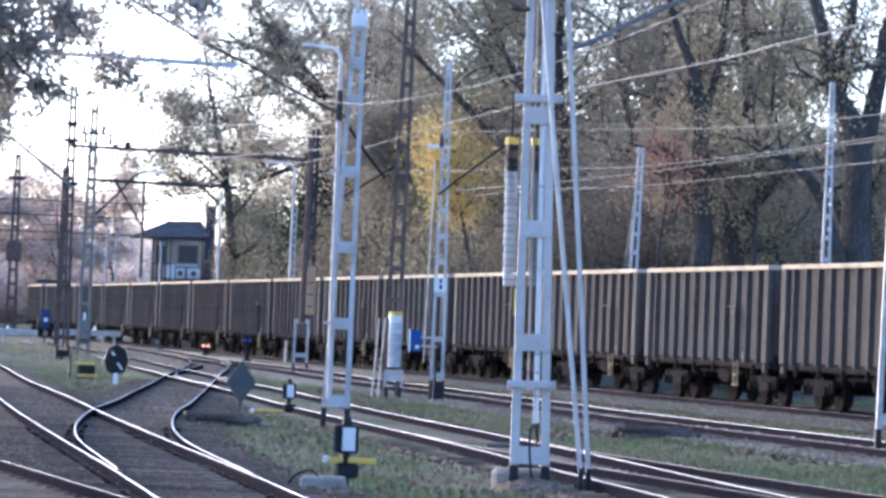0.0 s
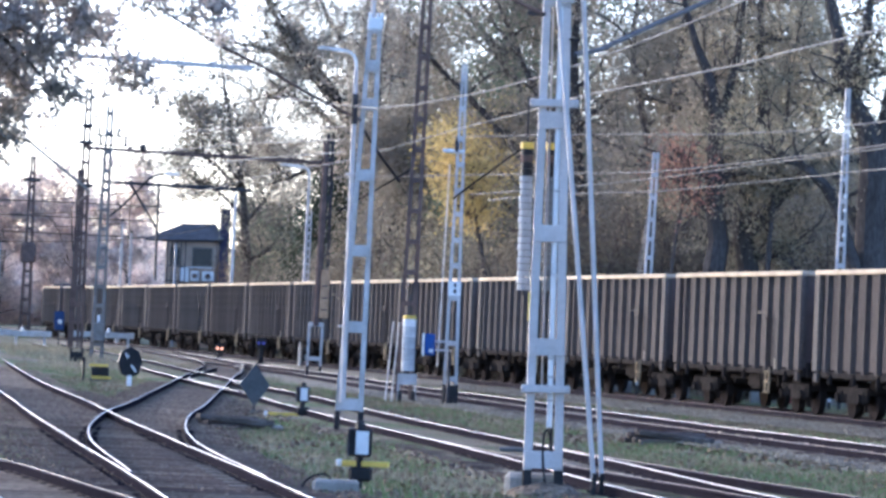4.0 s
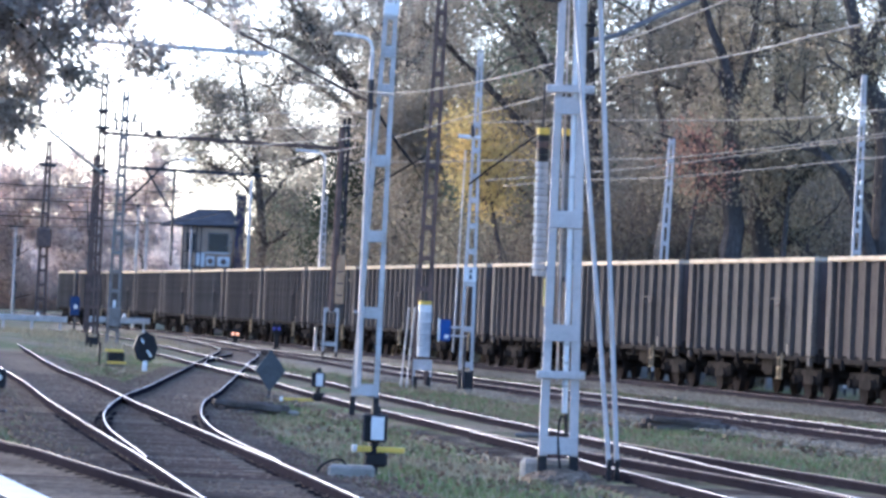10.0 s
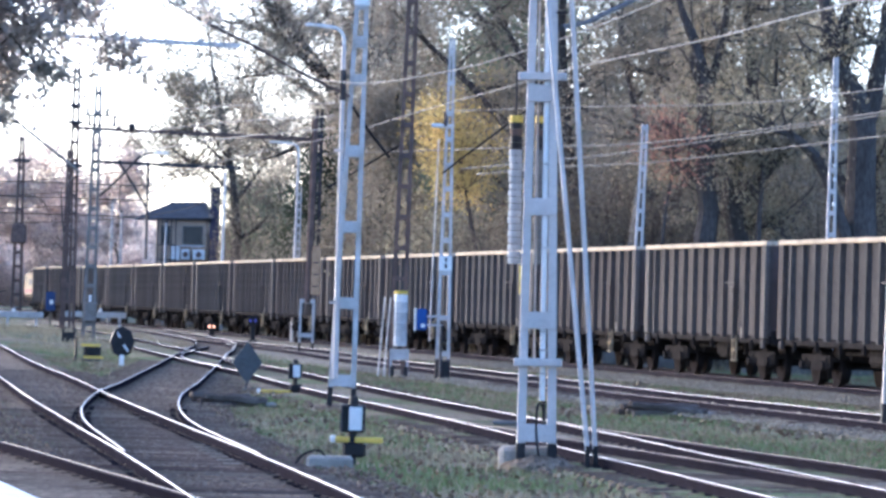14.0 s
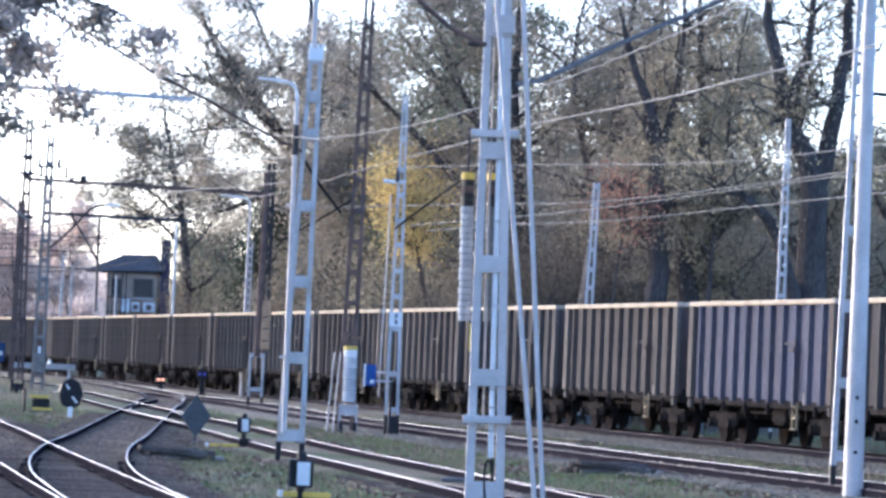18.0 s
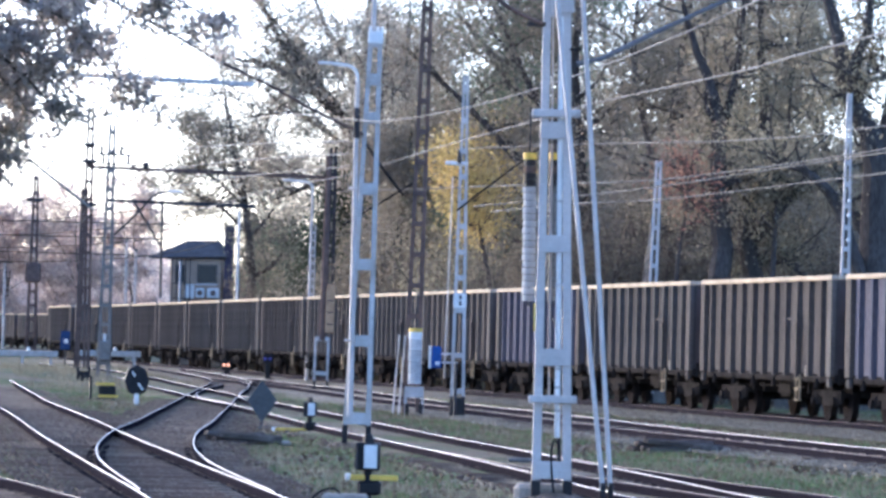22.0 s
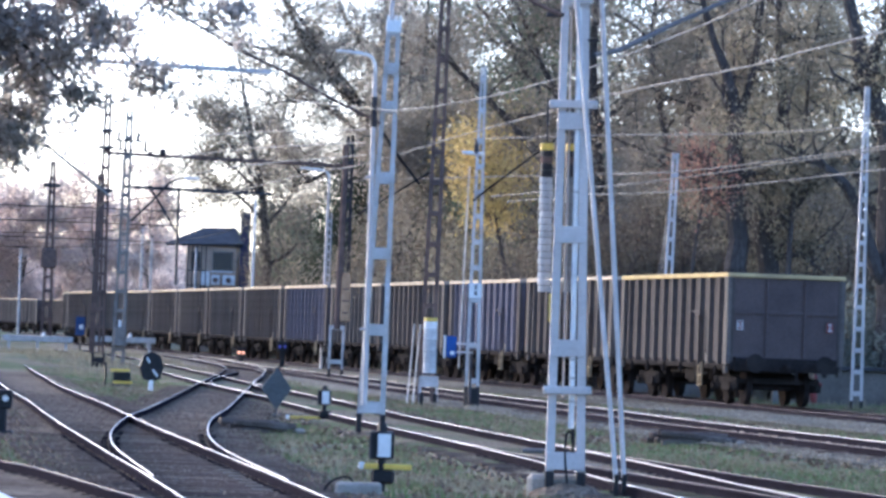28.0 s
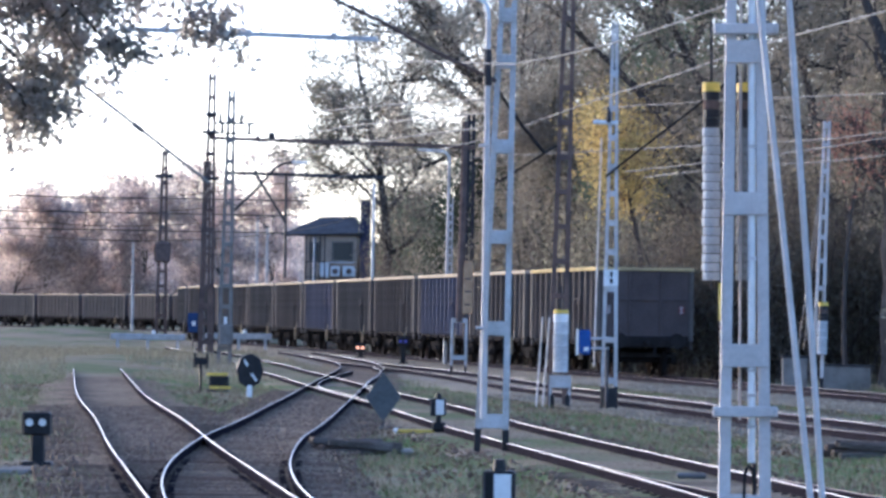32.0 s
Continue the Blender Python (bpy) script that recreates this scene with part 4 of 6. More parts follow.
# masts behind the train
mast5 = lattice_mast("pale lattice mast behind the train", (6.64, 136.0), 1.35, 7.37, 0.32, 0.21, [1.85, 2.8, 3.55, 4.2, 4.75, 5.35, 6.0, 6.7, 7.25], leg=0.085, foot=0.35, plate=0.13)
weight_stack(mast5, 0.08, -0.2, 1.0, 2.42, 0.14, 14, "white round tensioning weight", "weight")
for dx in (-0.55, -0.4):
    part("stay_wire", tube((dx, 0.0, 1.1), (-0.05, 0, 6.4), 0.014, sides=6), "wire", mast5)
mast6 = lattice_mast("tall pale lattice mast before the trees", (11.7, 127.4), 0.15, 9.05, 0.36, 0.16, even(0.4, 8.9, 15), leg=0.075, foot=0.2, plate=0.13)
for z in (4.9, 5.6, 6.0):
    part("insulator", tube((0.05, -0.12, z), (0.05, -0.3, z), 0.06, 0.045, sides=10), "white", mast6)
# the thick pole and the mast beside it
pole = thing("steel_pole", Matrix.Translation((7.24, 66.1, 0)) @ Matrix.Rotation(radians(-0.17), 4, "Y"), "thick pale blue tubular steel pole", "pole")
part("tube", tube((0, 0, 0), (0, 0, 9.5), 0.15, 0.075, sides=24), "paint", pole)
for z in (0.7, 1.15, 1.5):
    part("bolt", tube((0.0, -0.15, z), (0, -0.17, z), 0.03, sides=8), "black", pole)
mast7 = lattice_mast("weathered lattice mast on a black foot beside a thick pole", (7.6, 71.2), 0.55, 9.0, 0.36, 0.22, [0.55, 1.7, 2.9, 4.1, 5.3, 6.5, 7.7, 8.8], leg=0.085, mat="paint_old", foot=0.4, plate=0.17)


# rusty post with an orange board
post = thing("signal_post", Matrix.Translation((-3.58, 152.0, 0)) @ Matrix.Rotation(radians(0.6), 4, "Y"), "dark rusty post with a weathered orange board on a lattice foot", "signal post")
part("shaft", tube((0, 0, 1.7), (0.02, 0, 7.9), 0.12, 0.09, sides=10), "rust", post)
part("board", box((0.24, -0.15, 2.72), (0.3, 0.05, 1.5), bevel=0.02), "orange", post)
part("board_cap", box((0.24, -0.155, 3.5), (0.26, 0.06, 0.2), bevel=0.02), "orange", post)
for z in (2.25, 2.65, 3.05):
    part("board_mark", box((0.24, -0.18, z), (0.2, 0.012, 0.06)), "rust", post)
for x in (-0.22, 0.22):
    part("foot_leg", box((x, 0, 0.95), (0.08, 0.1, 1.7), bevel=0.01), "paint_old", post)
    part("tarred_foot", box((x, 0, 0.1), (0.09, 0.12, 0.5), bevel=0.01), "tar", post)
for z in (0.6, 1.75):
    part("foot_tie", box((0, -0.03, z), (0.5, 0.06, 0.14), bevel=0.01), "paint_old", post)


# ---- signals and small things on the ground ----
def point_lantern(label, base, s, bar, low=0.27):
    o = thing("point_lantern", pose(*base), label, "point indicator", "point indicators")
    part("stem", tube((0, 0, -0.05), (0, 0, 0.4 * s), 0.05 * s, sides=10), "black", o)
    b = box((0, 0, 0.5 * s), (0.27 * s, 0.22 * s, 0.3 * s), bevel=0.02)
    part("case", b, "black", o)
    part("white_panel", box((0.03 * s, -0.112 * s, 0.5 * s), (0.14 * s, 0.012, 0.25 * s)), "white", o)
    part("visor", box((-0.12 * s, -0.15 * s, 0.5 * s), (0.015, 0.12, 0.3 * s)), "iron", o)
    part("chimney", tube((0, 0, 0.64 * s), (0, 0, 0.74 * s), 0.06 * s, 0.05 * s, sides=10), "black", o)
    part("lever", box((bar[0], 0, low * s), (bar[1], 0.08, 0.06), bevel=0.01), "yellow", o, "yellow point lever")
    part("lever_tip", box((bar[0] - bar[1] / 2, 0, low * s + 0.005), (0.07, 0.09, 0.075), bevel=0.015), "white", o)
    part("lever_weight", box((0.02, 0.03, 0.16 * s), (0.26 * s, 0.2, 0.16 * s), bevel=0.03), "black", o)
    return o


point_lantern("black point lantern with a white panel and yellow lever", (-0.62, 49.0, 0), 1.0, (0.06, 0.54))
point_lantern("small black point lantern with a white panel by the rails", (-2.14, 83.3, 0), 0.92, (-0.35, 0.62), 0.08)

d3 = thing("disc_signal", pose(-7.28, 113.5, 0), "round black disc signal with a white slanting stripe", "disc signal")
part("post", tube((0.0, 0.06, -0.05), (0, 0.06, 0.6), 0.05, sides=10), "iron", d3)
disc = bmesh.new()
bmesh.ops.create_cone(disc, cap_ends=True, segments=8, radius1=0.37, radius2=0.36, depth=0.05)
bmesh.ops.transform(disc, matrix=pose(0.0, 0, 0.6, 90, 0, 18) @ Matrix.Diagonal((0.88, 1.1, 1, 1)), verts=disc.verts)
part("disc", disc, "black", d3)
for q in (-1, 1):
    part("white_stripe", box((-0.0 + q * 0.1, -0.05, 0.62 - q * 0.17), (0.05, 0.03, 0.2), Matrix.Rotation(radians(-36), 4, "Y")), "white", d3)
part("white_foot", box((0.0, -0.02, 0.13), (0.12, 0.06, 0.28), bevel=0.02), "white", d3)
lev = thing("point_lever", pose(-8.5, 120.0, 0), "yellow and black weighted point lever", "point lever")
for z in (0.42, 0.1):
    part("bar", box((0.0 + (0.36 - z) * 0.25, -0.16, z), (0.5, 0.06, 0.07), bevel=0.01), "yellow", lev)
part("weight", box((0.02, 0.03, 0.25), (0.46, 0.2, 0.26), bevel=0.03), "black", lev)
part("post", tube((-0.42, 0.05, -0.05), (-0.42, 0.05, 0.62), 0.035, sides=8), "black", lev)
part("stand", box((0.0, 0.1, 0.0), (0.5, 0.3, 0.12), bevel=0.02), "iron", lev)

dia = thing("diamond_sign", pose(-3.16, 86.9, 0), "dark diamond-shaped sign seen from its back on a thin post", "sign")
part("post", tube((0, 0.03, -0.05), (-0.02, 0.03, 0.9), 0.025, sides=8), "iron", dia)
pb = tube((0, -0.012, 0), (0, 0.012, 0), 0.31, sides=4)
bmesh.ops.transform(pb, matrix=Matrix.Translation((0.0, 0, 0.54)) @ Matrix.Rotation(radians(24), 4, "Z") @ Matrix.Diagonal((1, 1, 1.32, 1)), verts=pb.verts)
part("plate", pb, "sign_back", dia)
part("base_rail", box((0.15, 0.0, 0.03), (0.42, 0.06, 0.05)), "concrete", dia)

# dwarf signal seen at the far left
dw = thing("dwarf_signal", Matrix.Translation((-6.42, 66.0, 0)) @ Matrix.Diagonal((0.82, 0.82, 0.82, 1)), "black dwarf signal with two pale lamps on a concrete foot", "dwarf signal")
part("head", box((0, 0, 0.66), (0.42, 0.22, 0.34), bevel=0.03), "black", dw)
for x in (-0.09, 0.1):
    part("lamp", tube((x, -0.11, 0.68), (x, -0.15, 0.68), 0.055, sides=14), "white", dw)
    part("hood", box((x, -0.15, 0.75), (0.13, 0.1, 0.02), bevel=0.005), "black", dw)
part("stem", box((0.02, 0, 0.3), (0.2, 0.16, 0.5), bevel=0.03), "black", dw)
part("foot", box((0.02, 0, 0.04), (0.46, 0.3, 0.14), bevel=0.03), "black", dw)
slab = thing("concrete_slab", pose(-6.3, 65.2, 0), "flat concrete slab on gravel", "slab")
part("slab", box((0, 0, 0.0), (1.0, 1.4, 0.08), bevel=0.02), "concrete", slab)

# far dwarf signals before the train
for x, y, z, mat, lab in ((-9.02, 203.0, 0.48, "tail_light", "dark dwarf signal with two glowing orange lamps"), (-6.50, 184.0, 0.89, "blue_light", "dark dwarf signal with a blue lamp")):
    o = thing("dwarf_signal", pose(x, y, 0), lab, "dwarf signal")
    part("case", box((0, 0, z), (0.44, 0.25, 0.4), bevel=0.03), "black", o)
    for dx in (-0.1, 0.1):
        part("lamp", tube((dx, -0.13, z), (dx, -0.17, z), 0.06, sides=14), mat, o)
        part("hood", box((dx, -0.17, z + 0.09), (0.15, 0.12, 0.02), bevel=0.005), "black", o)
    part("stem", box((0, 0, z / 2 - 0.12), (0.2, 0.16, z), bevel=0.02), "black", o)
    part("foot", box((0, 0, 0.02), (0.4, 0.3, 0.16), bevel=0.02), "black", o)
b = thing("relay_box", pose(-11.55, 152.0, ground_height(-11.55, 152.0)), "low black relay box in the grass", "relay box")
part("case", box((0, 0, 0.2), (0.46, 0.3, 0.34), bevel=0.03), "black", b)
for x in (-0.19, 0.19):
    part("lid_knob", box((x, 0, 0.42), (0.08, 0.1, 0.16), bevel=0.01), "black", b)

# concrete cable pit with a cable loop
pit = thing("cable_pit", pose(-0.82, 46.9, 0), "low grey concrete cable pit with a black cable loop", "cable pit")
part("pit", box((0, 0, 0.06), (0.48, 0.4, 0.2), bevel=0.03), "pale_concrete", pit)
part("cable_loop", round_line([(-0.36, -0.1, 0.0), (-0.34, -0.05, 0.1), (-0.24, 0, 0.19), (-0.1, 0, 0.21), (-0.04, 0, 0.12)], 0.013, 0.05), "wire_dark", pit)


def old_timber(label, p, length, turn, mats, pale_end):
    o = thing("old_sleeper_pile", pose(*p, 0, 0, turn), label, "timber pile")
    for k in range(8):
        m = Matrix.Rotation(radians(random.uniform(-16, 16)), 4, "Z") @ Matrix.Rotation(radians(random.uniform(-5, 5)), 4, "Y")
        y, z = (0.34 * (k % 4) - 0.5, 0.05 + 0.09 * (k // 4))
        part("beam", box((random.uniform(-0.15, 0.15) * length, y, z), (length * random.uniform(0.6, 1.05), 0.22, 0.1), m, bevel=0.02), mats, o)
    if pale_end:
        part("pale_stone", box((length / 2 + 0.02, -0.1, 0.05), (0.2, 0.24, 0.08), bevel=0.03), "pale_concrete", o)
    return o


old_timber("dark old timber sleepers lying in the grass", (-2.9, 73.6, 0), 1.15, 14, "old_wood", True)
old_timber("long dark old timber sleepers lying by the rails", (4.25, 76.0, 0), 1.5, 6, "old_wood", True)
stone = thing("stone", pose(1.35, 64.5, 0.1), "pale flat stone plate near the rails", "stone")
part("stone", box((0, 0, 0.0), (0.35, 0.3, 0.06), bevel=0.02), "concrete", stone)


# ---- the far left: portals, masts, signal box ----
mast8 = lattice_mast("grey lattice mast with insulators and short cross arms", (-11.65, 162.5), 0.75, 9.3, 0.5, 0.26, even(0.7, 9.0, 13), leg=0.11, mat="mast_grey", foot=0.0, plate=0.14)
for x, z in ((-0.35, 8.35), (0.35, 8.35), (0.62, 8.05), (-0.28, 8.05)):
    part("insulator", tube((x, -0.05, z - 0.18), (x, -0.05, z + 0.18), 0.06, 0.05, sides=8), "iron", mast8)
part("cross_arm", box((0.15, -0.12, 8.2), (1.3, 0.06, 0.07)), "iron", mast8)
part("cross_arm", box((0.35, -0.12, 7.85), (1.6, 0.05, 0.05)), "iron", mast8)
part("stay_arm", tube((0.25, -0.12, 8.3), (1.1, -0.12, 8.85), 0.03, sides=6), "iron", mast8)
part("lamp_bracket", round_line([(0.2, -0.1, 5.3), (0.9, -0.1, 6.0), (1.55, -0.1, 6.75), (1.8, -0.1, 6.9), (2.3, -0.1, 6.95)], 0.045, 0.2), "iron", mast8)
part("lamp_head", box((2.35, -0.1, 6.95), (0.55, 0.12, 0.09), bevel=0.03), "white", mast8)
part("hanger", tube((1.9, -0.1, 6.6), (1.95, -0.1, 3.1), 0.05, sides=6), "iron", mast8)
part("brace", tube((0.9, -0.1, 6.5), (1.95, -0.1, 4.9), 0.045, sides=6), "iron", mast8)
part("marker", box((0.02, -0.16, 1.5), (0.1, 0.02, 0.5)), "white", mast8)
part("relay_case", box((0.05, -0.2, 1.15), (0.45, 0.3, 0.7), bevel=0.04), "mast_grey", mast8)
mast9 = lattice_mast("dark reddish lattice mast carrying a portal beam", (-14.32, 188.0), 0.4, 11.2, 0.55, 0.3, even(0.7, 11.0, 15), leg=0.125, mat="rust", foot=0.0, plate=0.14)
for z in (8.9, 9.6, 7.1):
    part("insulator", box((0.0, -0.15, z), (0.7 if z < 9 else 0.5, 0.14, 0.14), bevel=0.05), "iron", mast9)
mast10 = lattice_mast("dark slender lattice mast", (-15.0, 195.0), 0.3, 8.0, 0.5, 0.3, even(0.7, 7.8, 11), leg=0.11, mat="rust", foot=0.0, plate=0.14)
mast11 = lattice_mast("brown lattice mast with a thick insulated collar", (-26.0, 296.0), 0.5, 12.0, 0.8, 0.4, even(0.7, 11.8, 13), leg=0.2, mat="rust", foot=0.0, plate=0.2)
part("collar", box((0, -0.15, 5.6), (1.0, 0.5, 1.3), bevel=0.1), "rust", mast11)
part("crossarm", box((0, -0.15, 10.4), (1.1, 0.2, 0.25), bevel=0.03), "iron", mast11)
mast12 = lattice_mast("dark lattice column at the end of a portal beam", (-4.2, 190.0), 0.2, 9.8, 0.42, 0.34, even(0.6, 9.5, 12), leg=0.15, mat="iron", foot=0.0, plate=0.14)


def portal_beam(label, a, b, r, mat):
    o = thing("portal_beam", Matrix(), label, "portal beam", "cross beams")
    a, b = Vector(a), Vector(b)
    d = b - a
    part("beam", box((a + b) / 2, (d.length, 1.6 * r, 2.2 * r), Matrix.Rotation(math.atan2(d.y, d.x), 4, "Z") @ Matrix.Rotation(-math.asin(d.z / d.length), 4, "Y"), bevel=0.2 * r), mat, o)
    for k in (0.18, 0.5, 0.83):
        q = a.lerp(b, k)
        part("clamp", box(q + Vector((0, 0, 0.4 * r)), (2.5 * r, 2.2 * r, 3.4 * r), bevel=0.2 * r), mat, o)
    return o


portal_beam("pale grey cross beam high over the tracks", (-11.0, 120.0, 8.65), (-4.8, 120.0, 8.47), 0.055, "paint_old")
bm1 = portal_beam("dark steel portal beam over the tracks", (-14.3, 188.0, 8.68), (-4.0, 188.0, 8.46), 0.065, "rust")
portal_beam("dark slender cross beam over the tracks", (-11.7, 163.0, 6.56), (-6.4, 164.0, 6.5), 0.05, "iron")
part("lamp_socket", box((-11.9, 187.9, 8.78), (0.25, 0.15, 0.3), bevel=0.04), "iron", bm1)
for x, y, z in ((-17.6, 262.0, 7.2), (-17.05, 262.0, 6.6), (-28.2, 300.0, 6.3), (-14.9, 270.0, 6.2)):
    o = thing("steel_pole", pose(x, y, 0), "thin pale steel pole far down the line", "pole", "far poles")
    part("shaft", tube((0, 0, 0), (0, 0, z), 0.1, 0.06, sides=8), "paint_old", o)
    part("cap", box((0, 0, z + 0.05), (1.0 if x < -28 else 0.2, 0.14, 0.1), bevel=0.02), "iron", o)
o = thing("steel_pole", pose(-10.04, 236.0, 0), "plain white steel pole beside the signal box", "pole")
part("shaft", tube((0, 0, 0), (0.02, 0, 8.35), 0.085, 0.06, sides=12), "white", o)
part("cap", tube((0.02, 0, 8.35), (0.02, 0, 8.43), 0.07, sides=12), "paint_old", o)
lamp = thing("street_lamp", Matrix.Translation((-4.9, 184.0, 0)) @ Matrix.Diagonal((0.83, 0.83, 0.83, 1)), "pale street lamp with a curved arm on a lattice shaft", "street lamp")
part("shaft", tube((0, 0, 0), (0.06, 0, 9.3), 0.1, 0.06, sides=10), "paint", lamp)
part("arm", round_line([(0.06, 0, 9.2), (0.05, 0, 9.55), (-0.12, 0, 9.75), (-0.5, 0, 9.82), (-1.0, 0, 9.85)], 0.065, 0.1), "white", lamp)
part("lamp_head", box((-1.15, 0, 9.86), (0.5, 0.16, 0.09), bevel=0.03), "white", lamp)
lt = bmesh.new()
for k in range(10):
    add_box(lt, (0.16, 0, 3.9 + 0.38 * k), (0.14, 0.05, 0.12))
add_box(lt, (0.24, 0, 4.0), (0.06, 0.08, 7.4))
part("lattice", lt, "paint", lamp)


def signal_box():
    h = thing("signal_box", pose(-13.6, 275.0, 0), "two-storey signal box with plastered walls and a dark overhanging hipped roof", "building")
    part("wall", box((-0.6, 1.5, 3.3), (3.1, 4.0, 6.6), bevel=0.03), "plaster", h)
    part("upper_wall", box((-0.6, -0.52, 5.75), (3.0, 0.06, 1.7)), "plaster", h)
    rf = bmesh.new()
    lo = [rf.verts.new(v) for v in ((-3.55, -0.9, 6.45), (1.35, -0.9, 6.6), (1.35, 4.2, 6.6), (-3.55, 4.2, 6.45))]
    hi = [rf.verts.new(v) for v in ((-1.2, 0.6, 7.55), (0.75, 0.6, 7.6), (0.75, 2.2, 7.6), (-1.2, 2.2, 7.55))]
    for i in range(4):
        j = (i + 1) % 4
        rf.faces.new((lo[i], lo[j], hi[j], hi[i]))
    rf.faces.new(lo[::-1])
    rf.faces.new(hi)
    part("roof", rf, "roof", h)
    part("eave_board", box((-0.7, 1.65, 6.5), (3.9, 4.9, 0.12), bevel=0.02), "iron", h)
    w = part("window", box((0.1, -0.56, 5.53), (1.25, 0.06, 1.16)), "masonry", h)
    part("pane", box((0.1, -0.6, 5.53), (1.08, 0.02, 1.0)), "glass", w)
    w = part("window", box((-1.55, -0.56, 5.5), (0.6, 0.06, 1.1)), "masonry", h)
    part("pane", box((-1.55, -0.6, 5.5), (0.46, 0.02, 0.95)), "glass", w)
    part("sill", box((0.1, -0.62, 4.88), (1.4, 0.14, 0.07), bevel=0.01), "white", h)
    part("balcony_parapet", box((-0.95, -0.75, 4.42), (0.58, 0.3, 0.9), bevel=0.03), "white", h)
    for x, w in ((-0.3, 0.5), (0.5, 0.74)):
        u = part("air_conditioner", box((x, -0.8, 4.36), (w, 0.45, 0.6), bevel=0.04), "white", h, "white air conditioner unit")
        part("fan_ring", tube((x, -1.03, 4.36), (x, -1.05, 4.36), 0.2, sides=18), "paint_old", u)
        part("fan_hub", tube((x, -1.05, 4.36), (x, -1.06, 4.36), 0.15, sides=14), "rust", u)
    part("annex", box((2.7, 2.0, 2.95), (1.9, 3.0, 5.9), bevel=0.03), "wagon_end", h)
    part("annex_roof", box((2.7, 1.9, 6.0), (2.1, 3.4, 0.2), bevel=0.03), "roof", h)
    part("blue_pillar", box((1.4, -0.4, 4.35), (0.6, 0.4, 8.3), bevel=0.03), "slate_blue", h)
    for k in range(5):
        part("rail_post", tube((-2.0 + 0.27 * k, -0.9, 3.8), (-2.0 + 0.27 * k, -0.9, 6.5), 0.035, sides=6), "iron", h)
    for z in (4.0, 4.9):
        part("hand_rail", tube((-2.05, -0.94, z), (-0.85, -0.94, z), 0.03, sides=6), "iron", h)


signal_box()

for x0, x1, y, z in ((-22.9, -19.2, 235.0, 0.62), (-18.2, -14.9, 235.0, 0.72)):
    o = thing("low_barrier", pose((x0 + x1) / 2, y, 0), "low white beam barrier on short posts", "barrier", "low barriers")
    L = x1 - x0
    part("beam", box((0, 0, z), (L, 0.12, 0.3), bevel=0.03), "paint_old", o)
    for k in (-0.4, 0, 0.4):
        part("post", box((k * L, 0.05, z / 2 - 0.1), (0.12, 0.12, z + 0.1)), "paint_old", o)
    part("ball_top", tube((0.3, 0, z + 0.15), (0.3, 0, z + 0.35), 0.12, 0.05, sides=8), "white", o)
o = thing("blue_sign", pose(-19.25, 240.0, 0), "blue information board on a dark post", "sign")
part("board", box((0, 0, 1.35), (0.5, 0.06, 1.0), bevel=0.02), "blue_dull", o)
part("mark", box((0.05, -0.04, 1.3), (0.2, 0.012, 0.22)), "white", o)
part("post", tube((0, 0.06, 0), (0, 0.06, 1.6), 0.05, sides=8), "iron", o)
o = thing("concrete_marker", pose(-15.5, 200.0, 0), "pale striped concrete marker post", "marker post")
part("post", box((0, 0, 1.3), (0.18, 0.18, 2.6), bevel=0.03), "paint_old", o)
for z in (1.0, 1.5, 2.0):
    part("band", box((0, -0.005, z), (0.2, 0.2, 0.12)), "rust", o)


# platform corner in front
def platform():
    o = thing("platform", Matrix(), "grey asphalt platform with a whitewashed concrete edge", "platform", kind="structure")
    a, z = Vector((-1.06, 20.8, 0)), Vector((-5.46, 44.2, 0))
    d = (z - a).normalized()
    side = Vector((-d.y, d.x, 0))
    rot = Matrix.Rotation(math.atan2(d.y, d.x), 4, "Z")
    n = 12
    step = (z - a).length / n
    for k in range(n):
        q = a + d * step * (k + 0.5)
        e = part("edge_slab", box((0, 0, 0), (step - 0.012, 0.24, 0.12), bevel=0.012), "white", o)
        e.matrix_basis = Matrix.Translation(q + side * 0.12 + Vector((0, 0, 0.49 + random.uniform(-0.006, 0.006)))) @ rot
    part("edge_wall", box((a + z) / 2 + side * 0.3 + Vector((0, 0, 0.16)), ((z - a).length, 0.36, 0.54), rot), "concrete", o)
    part("asphalt", box((a + z) / 2 + side * 2.0 + Vector((0, 0, 0.25)), ((z - a).length, 3.5, 0.58), rot, bevel=0.01), "masonry", o)


platform()


# behind the train: low wall, red hydrants, cabinets
o = thing("low_wall", pose(12.9, 134.5, 0), "low grey masonry wall with a flat dark coping", "wall")
part("wall", box((0, 0, 0.45), (5.2, 0.5, 1.1), bevel=0.03), "masonry", o)
part("coping", box((-0.1, -0.05, 1.06), (5.5, 0.75, 0.1), bevel=0.02), "iron", o)
for x, y in ((9.95, 133.6), (11.0, 133.6)):
    o = thing("hydrant", pose(x, y, 0), "dull red hydrant beside a low wall", "hydrant", "hydrants")
    part("barrel", tube((0, 0, -0.05), (0, 0, 0.75), 0.11, 0.1, sides=14), "red", o)
    part("cap", tube((0, 0, 0.75), (0, 0, 0.87), 0.12, 0.05, sides=14), "red", o)
    part("outlet", tube((-0.24, 0, 0.55), (0.24, 0, 0.55), 0.07, sides=10), "red", o)
o = thing("concrete_cube", pose(9.75, 131.0, 0), "small pale concrete cube beside the track", "concrete block")
part("block", box((0, 0, 0.2), (0.34, 0.34, 0.5), bevel=0.03), "concrete", o)
o = thing("covered_boat", pose(13.1, 149.0, 0), "long pale covered shape behind a low wall", "cover")
cb = bmesh.new()
bmesh.ops.create_icosphere(cb, subdivisions=3, radius=1.0)
